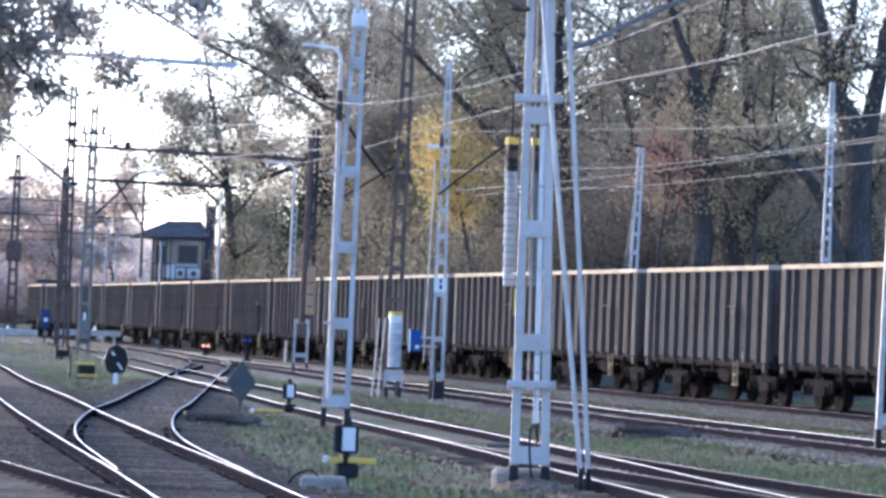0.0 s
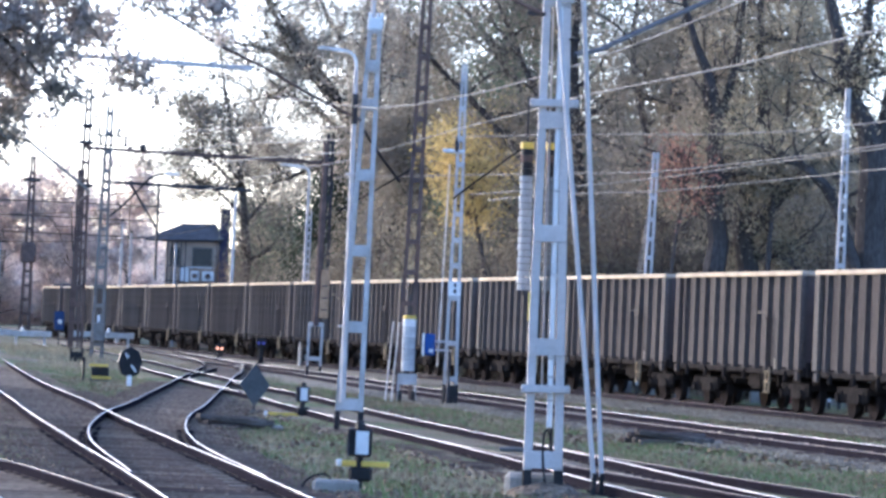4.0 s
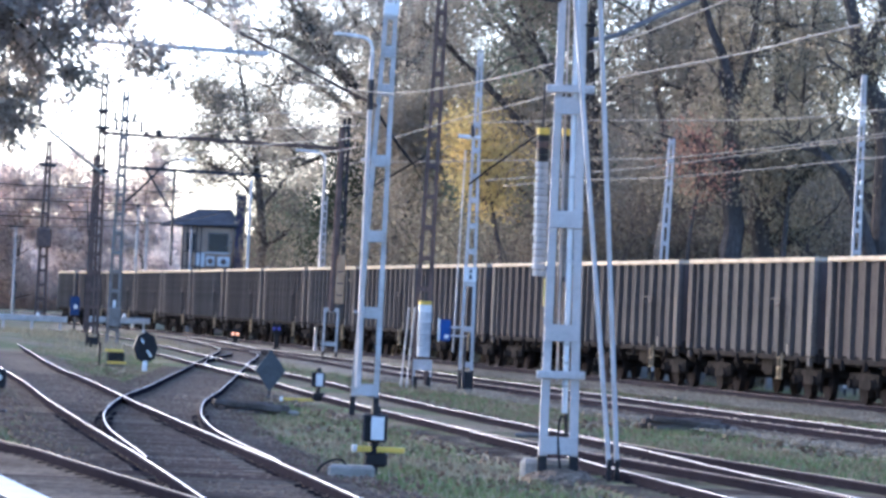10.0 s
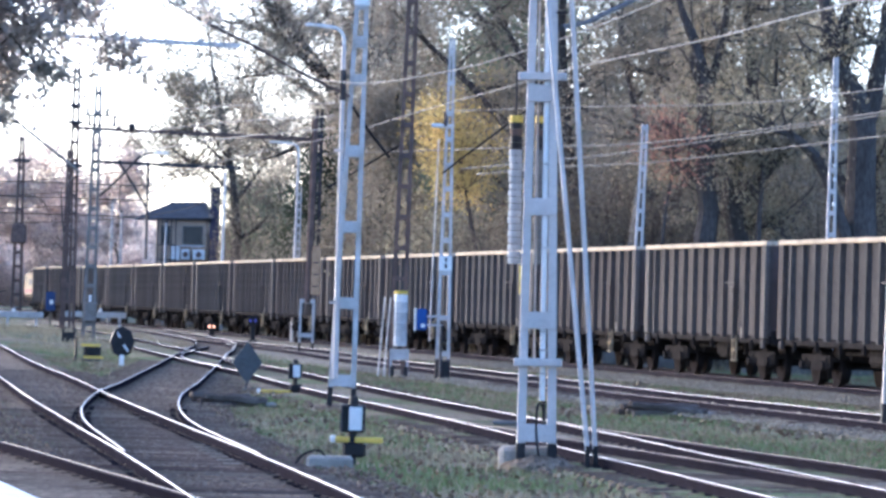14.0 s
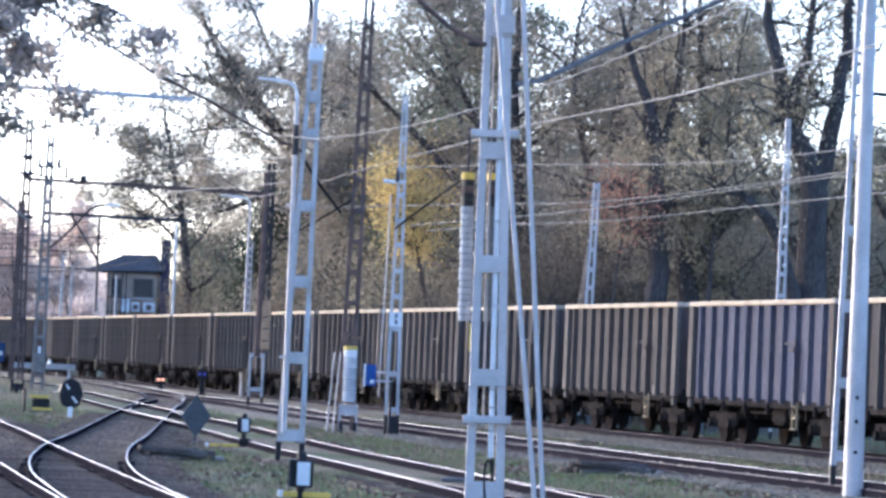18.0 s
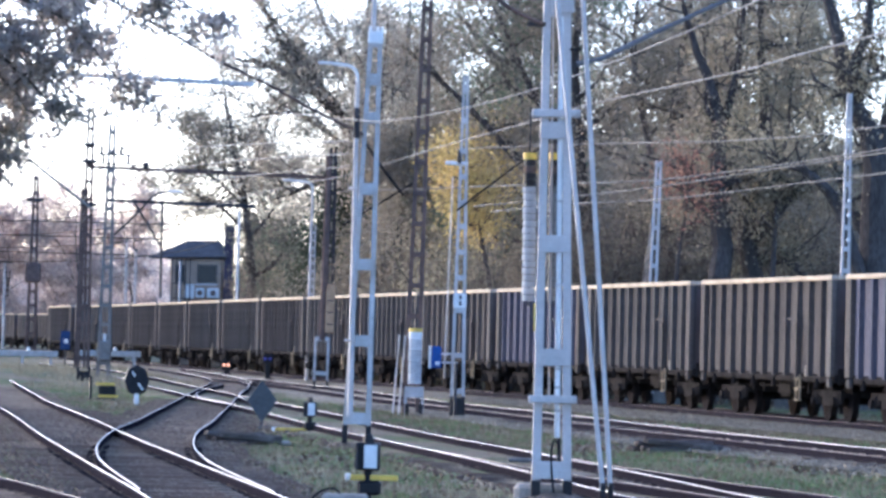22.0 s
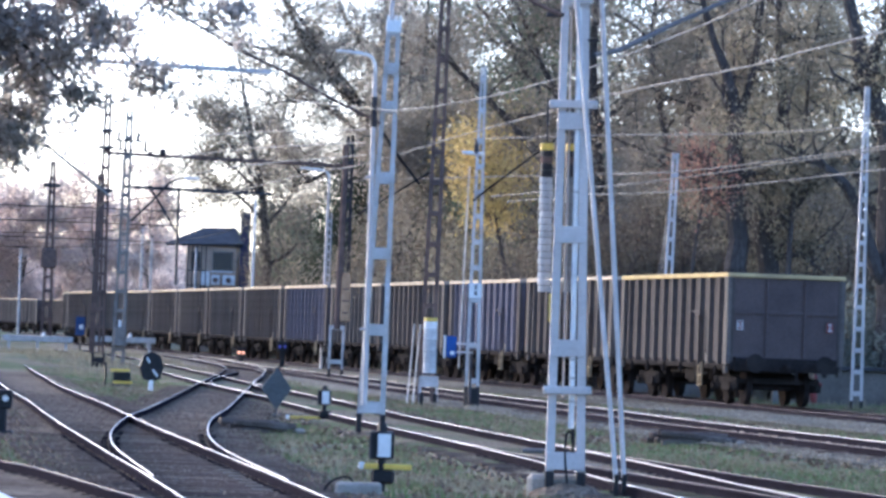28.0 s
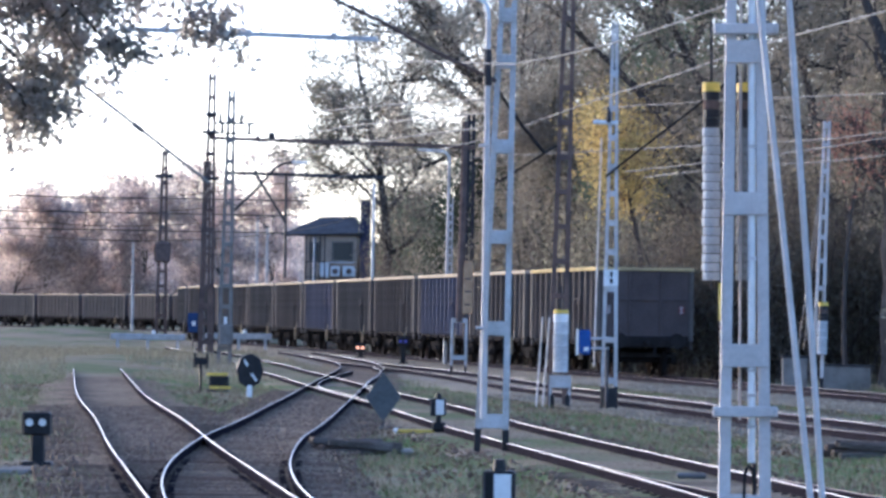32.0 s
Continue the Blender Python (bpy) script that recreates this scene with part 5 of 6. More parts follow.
for v in cb.verts:
    v.co = Vector((v.co.x * 1.7, v.co.y * 0.6, 1.18 + v.co.z * (0.2 + 0.09 * v.co.x)))
part("cover", cb, "white", o)
for x, w, hgt in ((6.13, 0.7, 0.9), (7.55, 1.4, 0.68)):
    o = thing("trackside_cabinet", pose(x, 138.2, 0), "grey metal trackside cabinet by a mast", "cabinet", "trackside cabinets")
    part("case", box((0, 0, hgt / 2 - 0.03), (w, 0.4, hgt), bevel=0.03), "mast_grey", o)
    part("lid", box((0, 0, hgt), (w + 0.06, 0.46, 0.05), bevel=0.01), "iron", o)


# ---- overhead wires ----
def wire(name, label, points, r, mat="wire", step=2.5, group="overhead wires"):
    o = part(name, round_line(points, r, step, 5), mat)
    return tagged(o, label, "wire", group)


wire("overhead_wire", "pale contact wire curving between masts", [(-3.11, 88.0, 6.16), (-1.58, 75.0, 5.42), (-0.87, 71.0, 5.19), (-0.29, 68.0, 5.12), (0.32, 65.0, 5.10), (0.74, 62.0, 5.05), (1.39, 58.0, 5.06), (2.30, 52.0, 5.13), (3.15, 45.0, 5.21), (3.63, 41.0, 5.30)], 0.009)
wire("overhead_wire", "long pale overhead contact wire", [(-11.31, 176.0, 6.08), (-8.38, 160.0, 6.19), (-4.33, 135.0, 6.27), (-2.14, 120.0, 6.15), (0.32, 100.0, 6.12), (1.75, 88.0, 6.04), (2.45, 80.0, 5.94), (3.21, 72.0, 5.78), (4.22, 63.0, 5.62), (4.52, 58.0, 5.51), (4.97, 50.0, 5.30), (5.40, 44.0, 5.21)], 0.011)
for pts in (
    [(0.57, 112.0, 6.54), (3.90, 104.0, 6.41), (6.25, 98.0, 6.25), (7.75, 94.0, 6.22), (9.03, 90.0, 6.28), (10.90, 84.0, 6.42)],
    [(-2.46, 118.0, 5.61), (0.61, 112.0, 5.59), (3.35, 105.0, 5.52), (4.99, 100.0, 5.45), (7.14, 95.0, 5.62), (9.05, 90.0, 5.82), (10.92, 84.0, 6.02)],
    [(1.05, 112.0, 5.13), (3.36, 105.0, 5.21), (4.99, 100.0, 5.30), (7.14, 95.0, 5.55), (9.05, 90.0, 5.75), (10.92, 84.0, 5.93)],
    [(1.47, 112.0, 5.01), (3.37, 105.0, 5.05), (5.08, 100.0, 5.02), (7.78, 94.0, 5.25), (9.07, 90.0, 5.34), (10.94, 84.0, 5.47)],
):
    wire("overhead_wire", "thin pale overhead wire before the trees", pts, 0.012)
wire("feeder_cable", "thick dark feeder cable sloping down to a mast", [(-5.90, 66.0, 7.30), (-4.85, 68.0, 6.75), (-4.10, 70.0, 6.44), (-3.33, 71.0, 6.05), (-2.65, 72.0, 5.79), (-2.01, 73.0, 5.48), (-1.40, 74.0, 5.24), (-1.14, 74.0, 5.12)], 0.026, "rust")
wire("feeder_cable", "thick dark feeder cable running up past a mast", [(4.87, 62.0, 6.97), (3.63, 58.0, 6.19), (2.65, 54.0, 5.53), (1.84, 50.0, 4.93), (1.51, 48.5, 4.77)], 0.03, "iron")
wire("feeder_cable", "thick dark feeder cable at a mast head", [(0.35, 48.5, 5.72), (0.66, 48.5, 5.46), (0.77, 48.5, 5.37), (1.01, 48.5, 5.25), (1.15, 48.5, 5.20)], 0.024, "rust")
for holder, pts in ((mast2, [(-1.10, 74.2, 4.98), (-0.80, 74.4, 4.56), (-0.47, 74.7, 4.17)]), (mast4, [(3.20, 103.0, 6.85), (2.00, 104.0, 5.91), (0.98, 104.9, 5.13), (0.59, 104.9, 4.80)]), (mast3, [(-0.45, 107.9, 5.53), (-1.29, 108.2, 5.00), (-2.13, 108.6, 4.49)])):
    back = holder.matrix_basis.inverted()
    part("bracket_strut", round_line([back @ Vector(q) for q in pts], 0.024, 1.0), "wire_dark", holder, "dark sloping bracket strut")
stay = thing("stay_cable", pose(-11.4, 152.0, 0), "thick sloping stay cable of a far mast", "stay cable")
part("cable", tube((-5.0, -2.0, 9.75), (0.15, -1.5, 5.85), 0.05, sides=8), "mast_grey", stay)
part("turnbuckle", tube((-2.2, -1.73, 7.63), (-1.9, -1.7, 7.4), 0.075, sides=8), "iron", stay)
for k in range(4):
    z = 5.6 + 0.8 * k + random.uniform(-0.1, 0.1)
    wire("overhead_wire", "thin wire far down the line", [(-44, 300 - 3 * k, z + 1.6), (-30, 290, z + 0.7), (-19, 262, z + 0.5 + 0.05 * k), (-11.5, 230, z + 0.8), (-9, 200, z + 1.4)], 0.02, "wire_dark", 6)
for k in range(3):
    z = 7.4 + 1.3 * k + random.uniform(-0.1, 0.1)
    portal_beam("thin dark cross beam far down the line", (-46, 330 + 6 * k, z * 1.02), (-17.5 - 0.5 * k, 326 + 6 * k, z), 0.035, "iron")
for k in range(3):
    wire("overhead_wire", "thin wire far down the line", [(-16, 200, 6.0 + 0.8 * k), (-12, 165, 6.4 + 0.8 * k), (-6.5, 130, 6.2 + 0.5 * k), (-2, 108, 5.9 + 0.3 * k)], 0.013, "wire", 5)


# ---- trees ----
def rnd_unit(rng, n):
    v = rng.normal(size=(n, 3))
    return v / np.linalg.norm(v, axis=1)[:, None]


def leaf_mesh(name, centres, size, rng, mat, parent=None):
    """Many separate leaf blades, each a slim rhombus, as one mesh."""
    n = len(centres)
    a = rnd_unit(rng, n)
    b = np.cross(a, rnd_unit(rng, n))
    b /= np.linalg.norm(b, axis=1)[:, None]
    s = size * rng.uniform(0.6, 1.35, n)[:, None]
    bend = np.cross(a, b) * s * 0.15
    v = np.stack([centres - a * s * 0.6, centres + b * s * 0.36 + bend, centres + a * s * 0.6, centres - b * s * 0.36 + bend], axis=1).reshape(-1, 3)
    me = bpy.data.meshes.new(name)
    me.vertices.add(4 * n)
    me.vertices.foreach_set("co", v.astype(np.float32).ravel())
    me.loops.add(4 * n)
    me.loops.foreach_set("vertex_index", np.arange(4 * n, dtype=np.int32))
    me.polygons.add(n)
    me.polygons.foreach_set("loop_start", np.arange(0, 4 * n, 4, dtype=np.int32))
    me.update(calc_edges=True)
    me.materials.append(M[mat])
    ob = new(name, me)
    ob.parent = parent
    return ob


def limb(rng, start, direction, length, r0, r1, n, wobble, lift):
    pts, rad = [np.array(start, float)], [r0]
    d = np.array(direction, float)
    d /= np.linalg.norm(d)
    for k in range(n):
        d = d + rng.normal(size=3) * wobble + np.array((0, 0, lift))
        d /= np.linalg.norm(d)
        pts.append(pts[-1] + d * length / n)
        rad.append(r0 + (r1 - r0) * (k + 1) / n)
    return pts, rad


def limb_mesh(limbs, sides):
    verts, faces = [], []
    for pts, rad in limbs:
        base = len(verts)
        for i, p in enumerate(pts):
            d = pts[min(i + 1, len(pts) - 1)] - pts[max(i - 1, 0)]
            d = d / np.linalg.norm(d)
            u = np.cross(d, (0.3, 0.9, 0.2))
            u /= np.linalg.norm(u)
            w = np.cross(d, u)
            for k in range(sides):
                g = 2 * math.pi * k / sides
                verts.append(tuple(p + (u * math.cos(g) + w * math.sin(g)) * rad[i]))
        for i in range(len(pts) - 1):
            for k in range(sides):
                j = (k + 1) % sides
                faces.append((base + i * sides + k, base + i * sides + j, base + (i + 1) * sides + j, base + (i + 1) * sides + k))
    return verts, faces


def tree(label, base, height, r, reach, leaf, count, size, seed, first=0.3, limbs=16, lean=(0, 0), sigma=0.42, fork=0, hang=0.0, aim=None, bark="bark", gather=0.4):
    """Tapered trunk, limbs, twigs, and a crown of small leaves gathered round the twigs."""
    rng = np.random.default_rng(seed)
    t = thing("tree", pose(*base, 0), label, "tree", "trees behind the railway")
    trunk, rad = limb(rng, (0, 0, -0.2), (lean[0], lean[1], 1), height * 0.93, r, r * 0.16, 12, 0.05, 0.02)
    rad[0] = r * 1.35
    big, small, tips = [(trunk, rad)], [], []
    for k in range(fork):
        i = 3 + k
        q = (trunk[i], (rng.uniform(-0.7, 0.7), rng.uniform(-0.5, 0.5), 1.0), height * 0.65, rad[i] * 0.75, rad[i] * 0.15, 10, 0.09, 0.03)
        big.append(limb(rng, *q))
    stems = list(big)
    for k in range(limbs):
        st, sr = stems[k % len(stems)]
        f = first + (0.98 - first) * (k + rng.uniform(0, 1)) / limbs
        i = min(len(st) - 2, int(f * (len(st) - 1)))
        g = rng.uniform(0, 2 * math.pi) if aim is None else rng.normal(aim, 0.45)
        d = (math.cos(g), math.sin(g), rng.uniform(0.1, 0.8) - hang)
        ln = reach * rng.uniform(0.55, 1.1) * (1.1 - 0.5 * f)
        pts, rd = limb(rng, st[i], d, ln, max(0.03, sr[i] * 0.5), 0.018, 8, 0.14, 0.03 - hang * 0.15)
        big.append((pts, rd))
        for j in range(6):
            i2 = rng.integers(2, len(pts))
            d2 = rng.normal(size=3) + np.array((d[0], d[1], 0.2 - hang))
            tw, tr = limb(rng, pts[i2], d2, rng.uniform(0.8, 2.2) * reach / 5, rd[i2] * 0.6, 0.008, 5, 0.25, -0.02 - hang * 0.1)
            small.append((tw, tr))
            tips += tw[1:]
        tips += pts[5:]
    part("trunk", limb_mesh(big, 8), bark, t)
    tagged(part("twig_tangle", limb_mesh(small, 4), "bark", t), kind="stuff")
    tips = np.array(tips)
    tips = tips[rng.uniform(0, 1, len(tips)) < gather]
    c = tips[rng.integers(0, len(tips), count)] + rng.normal(size=(count, 3)) * sigma * np.array((1, 1, 0.8))
    leaf_mesh("crown", c, size, rng, leaf, t)
    return t


def curve_of(rng, points, step, wobble):
    """A wavering limb through a few (x, y, z, radius) points."""
    pts, rad = [], []
    line = [np.array(q[:3], float) for q in points]
    for i in range(len(line) - 1):
        n = max(2, int(np.linalg.norm(line[i + 1] - line[i]) / step))
        p0, p3 = line[max(i - 1, 0)], line[min(i + 2, len(line) - 1)]
        for k in range(n):
            t = k / n
            a, b = line[i], line[i + 1]
            p = 0.5 * (2 * a + (b - p0) * t + (2 * p0 - 5 * a + 4 * b - p3) * t * t + (3 * a - p0 - 3 * b + p3) * t**3)
            pts.append(p + rng.normal(size=3) * wobble * (i + k > 0))
            rad.append(points[i][3] + (points[i + 1][3] - points[i][3]) * t)
    return pts + [line[-1]], rad + [points[-1][3]]


def shaped_tree(label, base, spines, leaf, count, size, seed, boughs=16, reach=3.0, low=0.35, sigma=0.4, gather=0.35, wobble=0.06, droop=0.0, twigs=6, group="trees behind the railway"):
    """A tree whose trunk and main limbs follow given lines, (sideways, back, up, radius); boughs and twigs grow from them at random."""
    rng = np.random.default_rng(seed)
    t = thing("tree", pose(*base, 0), label, "tree", group)
    big = [curve_of(rng, q, 0.9, wobble) for q in spines]
    stems, small, tips = list(big), [], []
    for k in range(boughs):
        st, sr = stems[k % len(stems)]
        f = low if k % len(stems) == 0 else 0.3
        i = int((f + (0.99 - f) * rng.uniform(0, 1)) * (len(st) - 1))
        g = rng.uniform(0, 2 * math.pi)
        d = (math.cos(g), 0.7 * math.sin(g), rng.uniform(0.0, 0.8) - droop)
        pts, rd = limb(rng, st[i], d, reach * rng.uniform(0.5, 1.1), max(0.03, sr[i] * 0.45), 0.016, 8, 0.16, 0.03 - droop * 0.15)
        big.append((pts, rd))
    for st, sr in big[1:]:
        for j in range(twigs):
            i = rng.integers(max(1, len(st) // 3), len(st))
            tw, tr = limb(rng, st[i], rng.normal(size=3) + np.array((0, 0, 0.2 - droop)), rng.uniform(0.25, 0.6) * reach, max(0.012, min(0.05, sr[i] * 0.6)), 0.007, 5, 0.25, -0.02 - droop * 0.1)
            small.append((tw, tr))
            tips += tw[1:]
    part("trunk", limb_mesh(big, 9), "bark", t)
    tagged(part("twig_tangle", limb_mesh(small, 4), "bark", t), kind="stuff")
    tips = np.array(tips)
    tips = tips[rng.uniform(0, 1, len(tips)) < gather]
    c = tips[rng.integers(0, len(tips), count)] + rng.normal(size=(count, 3)) * sigma * np.array((1, 1, 0.8)) * rng.uniform(0.3, 1.2, (count, 1))
    leaf_mesh("crown", c, size, rng, leaf, t)
    return t


def thicket(label, base, span, height, leaf, count, size, seed, blobs=26):
    """Undergrowth: many upright stems in leaf."""
    rng = np.random.default_rng(seed)
    t = thing("bush", pose(*base, 0), label, "bush", "undergrowth")
    stems, tips = [], []
    for k in range(blobs):
        p = (rng.uniform(-span, span), rng.uniform(-1.6, 1.6), -0.1)
        pts, rd = limb(rng, p, (rng.uniform(-0.4, 0.4), rng.uniform(-0.3, 0.3), 1), height * rng.uniform(0.5, 1.0), 0.05, 0.01, 9, 0.12, 0.02)
        stems.append((pts, rd))
        tips += pts[2:]
    tagged(part("stem_tangle", limb_mesh(stems, 5), "bark", t), kind="stuff")
    tips = np.array(tips)
    c = tips[rng.integers(0, len(tips), count)] + rng.normal(size=(count, 3)) * np.array((0.5, 0.5, 0.45))
    c[:, 2] = np.abs(c[:, 2])
    leaf_mesh("foliage", c, size, rng, leaf, t)
    return t


def far_wood(name, label, x0, x1, y0, y1, top, leaf, count, size, seed):
    """Distant woodland, too far off to count, as one mass of leaves with an uneven skyline."""
    rng = np.random.default_rng(seed)
    n = count
    x, y = rng.uniform(x0, x1, n), rng.uniform(y0, y1, n)
    wave = np.array([0.72 + 0.55 * noise.noise(Vector((a * 2.2 / (x1 - x0) * 6, seed, 0.0))) + 0.22 * noise.noise(Vector((a * 0.9, seed + 3, 0.0))) for a in x])
    z = top * wave * rng.uniform(0, 1, n) ** 0.8
    c = np.stack([x, y, z], 1) + rng.normal(size=(n, 3)) * size * 0.8
    o = leaf_mesh(name, c, size, rng, leaf)
    tagged(o, label, "woodland", kind="stuff")


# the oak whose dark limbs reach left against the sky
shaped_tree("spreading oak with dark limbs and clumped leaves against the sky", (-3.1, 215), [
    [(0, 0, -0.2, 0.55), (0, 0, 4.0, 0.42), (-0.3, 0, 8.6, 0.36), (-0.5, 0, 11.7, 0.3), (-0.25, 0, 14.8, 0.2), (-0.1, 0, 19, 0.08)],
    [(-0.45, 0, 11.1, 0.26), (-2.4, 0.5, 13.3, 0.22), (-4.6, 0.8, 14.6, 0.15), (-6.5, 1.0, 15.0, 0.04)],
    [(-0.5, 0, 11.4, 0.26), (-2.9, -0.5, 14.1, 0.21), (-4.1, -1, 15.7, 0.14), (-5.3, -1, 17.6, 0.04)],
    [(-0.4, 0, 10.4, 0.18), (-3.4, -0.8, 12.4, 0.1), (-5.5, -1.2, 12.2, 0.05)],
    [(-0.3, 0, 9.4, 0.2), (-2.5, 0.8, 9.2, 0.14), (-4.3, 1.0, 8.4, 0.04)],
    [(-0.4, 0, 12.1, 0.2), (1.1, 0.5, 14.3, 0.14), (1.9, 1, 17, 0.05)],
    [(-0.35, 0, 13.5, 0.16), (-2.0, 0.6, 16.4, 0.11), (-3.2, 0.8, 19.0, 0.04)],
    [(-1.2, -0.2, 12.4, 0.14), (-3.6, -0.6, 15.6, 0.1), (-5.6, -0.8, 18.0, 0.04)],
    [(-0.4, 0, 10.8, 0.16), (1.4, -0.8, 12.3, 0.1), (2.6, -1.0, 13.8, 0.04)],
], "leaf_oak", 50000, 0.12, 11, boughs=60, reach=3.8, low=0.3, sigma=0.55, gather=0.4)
shaped_tree("half-bare autumn tree with fine twigs against the sky", (-9.6, 245), [
    [(0, 0, -0.2, 0.3), (-0.1, 0, 5.0, 0.24), (-0.5, 0, 9.3, 0.18), (-1.6, 0, 13.8, 0.1), (-2.0, 0, 17, 0.04)],
    [(-0.6, 0, 10.2, 0.12), (0.4, 0.4, 12.7, 0.08), (1.0, 0.6, 15, 0.03)],
    [(-0.5, 0, 9.3, 0.1), (-2.2, 0.4, 11.4, 0.06), (-3.1, 0.5, 12.4, 0.03)],
    [(-0.3, 0, 7.0, 0.1), (1.3, -0.4, 9.2, 0.07), (2.3, -0.5, 11.6, 0.03)],
    [(-0.3, 0, 7.4, 0.1), (-1.6, 0.3, 8.6, 0.07), (-3.0, 0.5, 9.2, 0.04), (-4.0, 0.5, 9.9, 0.02)],
    [(-0.4, 0, 8.6, 0.09), (-2.0, -0.3, 10.2, 0.06), (-3.5, -0.4, 11.0, 0.03)],
], "leaf_brown", 31000, 0.115, 12, boughs=50, reach=3.6, low=0.2, sigma=0.45, gather=0.5)
tree("dense dark green conifer", (-5.2, 212), 11.5, 0.25, 1.8, "leaf_conifer", 40000, 0.14, 13, first=0.3, limbs=34, sigma=0.55, gather=0.9)
tree("bushy dark olive tree beside the signal box", (-9.7, 266), 8.2, 0.2, 2.4, "leaf_bush", 28000, 0.15, 32, first=0.08, limbs=30, sigma=0.6, gather=0.9)
tree("olive leaved tree beside the signal box", (-8.9, 290), 9.8, 0.22, 3.4, "leaf_bush", 34000, 0.17, 14, first=0.1, limbs=24, sigma=0.6, gather=0.9)
tree("broad brown-leaved autumn tree", (-1.7, 192), 12.5, 0.3, 3.4, "leaf_brown", 34000, 0.12, 25, first=0.16, limbs=30, sigma=0.65, gather=0.7)
shaped_tree("dark-limbed tree leaning over the wood's edge", (4.1, 180), [
    [(0, 0, -0.2, 0.5), (0, 0, 4.4, 0.38), (-0.2, 0, 8.4, 0.3), (-1.0, 0, 12.2, 0.2), (-2.2, 0, 13.5, 0.15), (-3.2, 0, 14.8, 0.06)],
    [(-0.6, 0, 10.4, 0.18), (0.6, 0.4, 13, 0.12), (1.1, 0.6, 16.5, 0.05)],
    [(-1.2, 0, 12.4, 0.14), (-1.0, 0.6, 14.8, 0.1), (-1.6, 0.8, 17.5, 0.04)],
], "leaf_dark", 24000, 0.12, 15, boughs=30, reach=3.6, sigma=0.5, gather=0.3)
tree("bright yellow autumn maple", (1.9, 170), 10.6, 0.17, 3.4, "leaf_yellow", 7500, 0.1, 16, first=0.72, limbs=20, sigma=0.42, gather=0.25)
tree("yellow autumn maple with a rounded crown", (2.35, 157.5), 9.7, 0.14, 1.9, "leaf_yellow", 5200, 0.095, 31, first=0.66, limbs=22, sigma=0.42, gather=0.4)
tree("tall brown-leaved autumn oak", (6.0, 168), 18, 0.4, 5.5, "leaf_brown", 30000, 0.11, 17, first=0.25, limbs=30, fork=2, sigma=0.6, gather=0.3)
tree("tall dusky brown oak with dark limbs", (8.2, 160), 17, 0.42, 5.5, "leaf_brown", 26000, 0.11, 18, first=0.3, limbs=28, fork=2, sigma=0.6, gather=0.3)
tree("small red-leaved autumn tree", (7.63, 139.5), 8.8, 0.09, 1.2, "leaf_red", 900, 0.1, 19, first=0.8, limbs=12, sigma=0.4)
shaped_tree("old tree with a thick dark trunk forked high up", (13.75, 138), [
    [(0, 0, -0.2, 0.72), (-0.05, 0, 2.0, 0.56), (-0.1, 0, 4.0, 0.5), (-0.25, 0, 7.4, 0.42), (-0.85, 0, 9.3, 0.3), (-1.12, 0, 9.95, 0.27), (-1.65, 0, 12.5, 0.16), (-1.9, 0, 15, 0.06)],
    [(-1.1, 0, 9.8, 0.2), (-0.6, 0, 11.4, 0.15), (-0.4, 0.2, 14, 0.06)],
    [(-0.25, 0, 7.2, 0.32), (0.25, 0.1, 9.3, 0.27), (0.7, 0.2, 12, 0.18), (0.9, 0.3, 15, 0.06)],
    [(-0.1, 0, 3.4, 0.26), (-0.95, -0.4, 5.0, 0.22), (-1.7, -0.7, 6.6, 0.17), (-2.6, -0.9, 7.3, 0.1), (-3.6, -1.0, 7.6, 0.04)],
], "leaf_olive", 7000, 0.1, 20, boughs=24, reach=3.0, low=0.55, sigma=0.45, gather=0.25)
shaped_tree("dark old tree with a stout upright trunk", (9.44, 146), [
    [(0, 0, -0.2, 0.55), (0, 0, 2.0, 0.42), (0, 0, 4.0, 0.37), (-0.15, 0, 7.0, 0.3), (-0.4, 0, 9.8, 0.2), (-1.0, 0, 11.3, 0.13), (-1.6, 0, 13.5, 0.05)],
    [(-0.25, 0, 8.2, 0.17), (0.3, 0.3, 10.6, 0.12), (0.5, 0.4, 14, 0.05)],
    [(-0.1, 0, 5.8, 0.15), (-1.5, 0.4, 7.0, 0.1), (-2.8, 0.6, 7.4, 0.04)],
], "leaf_brown", 8000, 0.1, 21, boughs=24, reach=2.8, low=0.5, sigma=0.45, gather=0.25)
shaped_tree("dark old tree with a bough curving sideways", (10.4, 147), [
    [(0, 0, -0.2, 0.5), (0, 0, 4.1, 0.34), (-0.1, 0, 6.0, 0.29), (0.25, 0, 7.5, 0.22), (0.28, 0, 9.4, 0.18), (0.15, 0, 12.5, 0.1), (0.1, 0, 15, 0.04)],
    [(-0.05, 0, 5.2, 0.22), (0.9, -0.2, 6.3, 0.18), (2.0, -0.3, 7.4, 0.12), (3.2, -0.4, 8.0, 0.05)],
    [(-0.05, 0, 4.4, 0.14), (1.0, 0.4, 4.6, 0.1), (2.0, 0.6, 4.1, 0.04)],
], "leaf_olive", 7000, 0.1, 22, boughs=22, reach=2.8, low=0.5, sigma=0.45, gather=0.25)
tree("tall dark tree at the wood's edge", (11.6, 166), 17.5, 0.4, 5.0, "leaf_olive", 18000, 0.11, 23, first=0.25, limbs=26, fork=2, sigma=0.55, gather=0.25)
tree("slender brown-leaved tree at the wood's edge", (15.8, 154), 17.5, 0.35, 5.0, "leaf_olive", 16000, 0.11, 27, first=0.25, limbs=20, fork=1, sigma=0.5, gather=0.3)
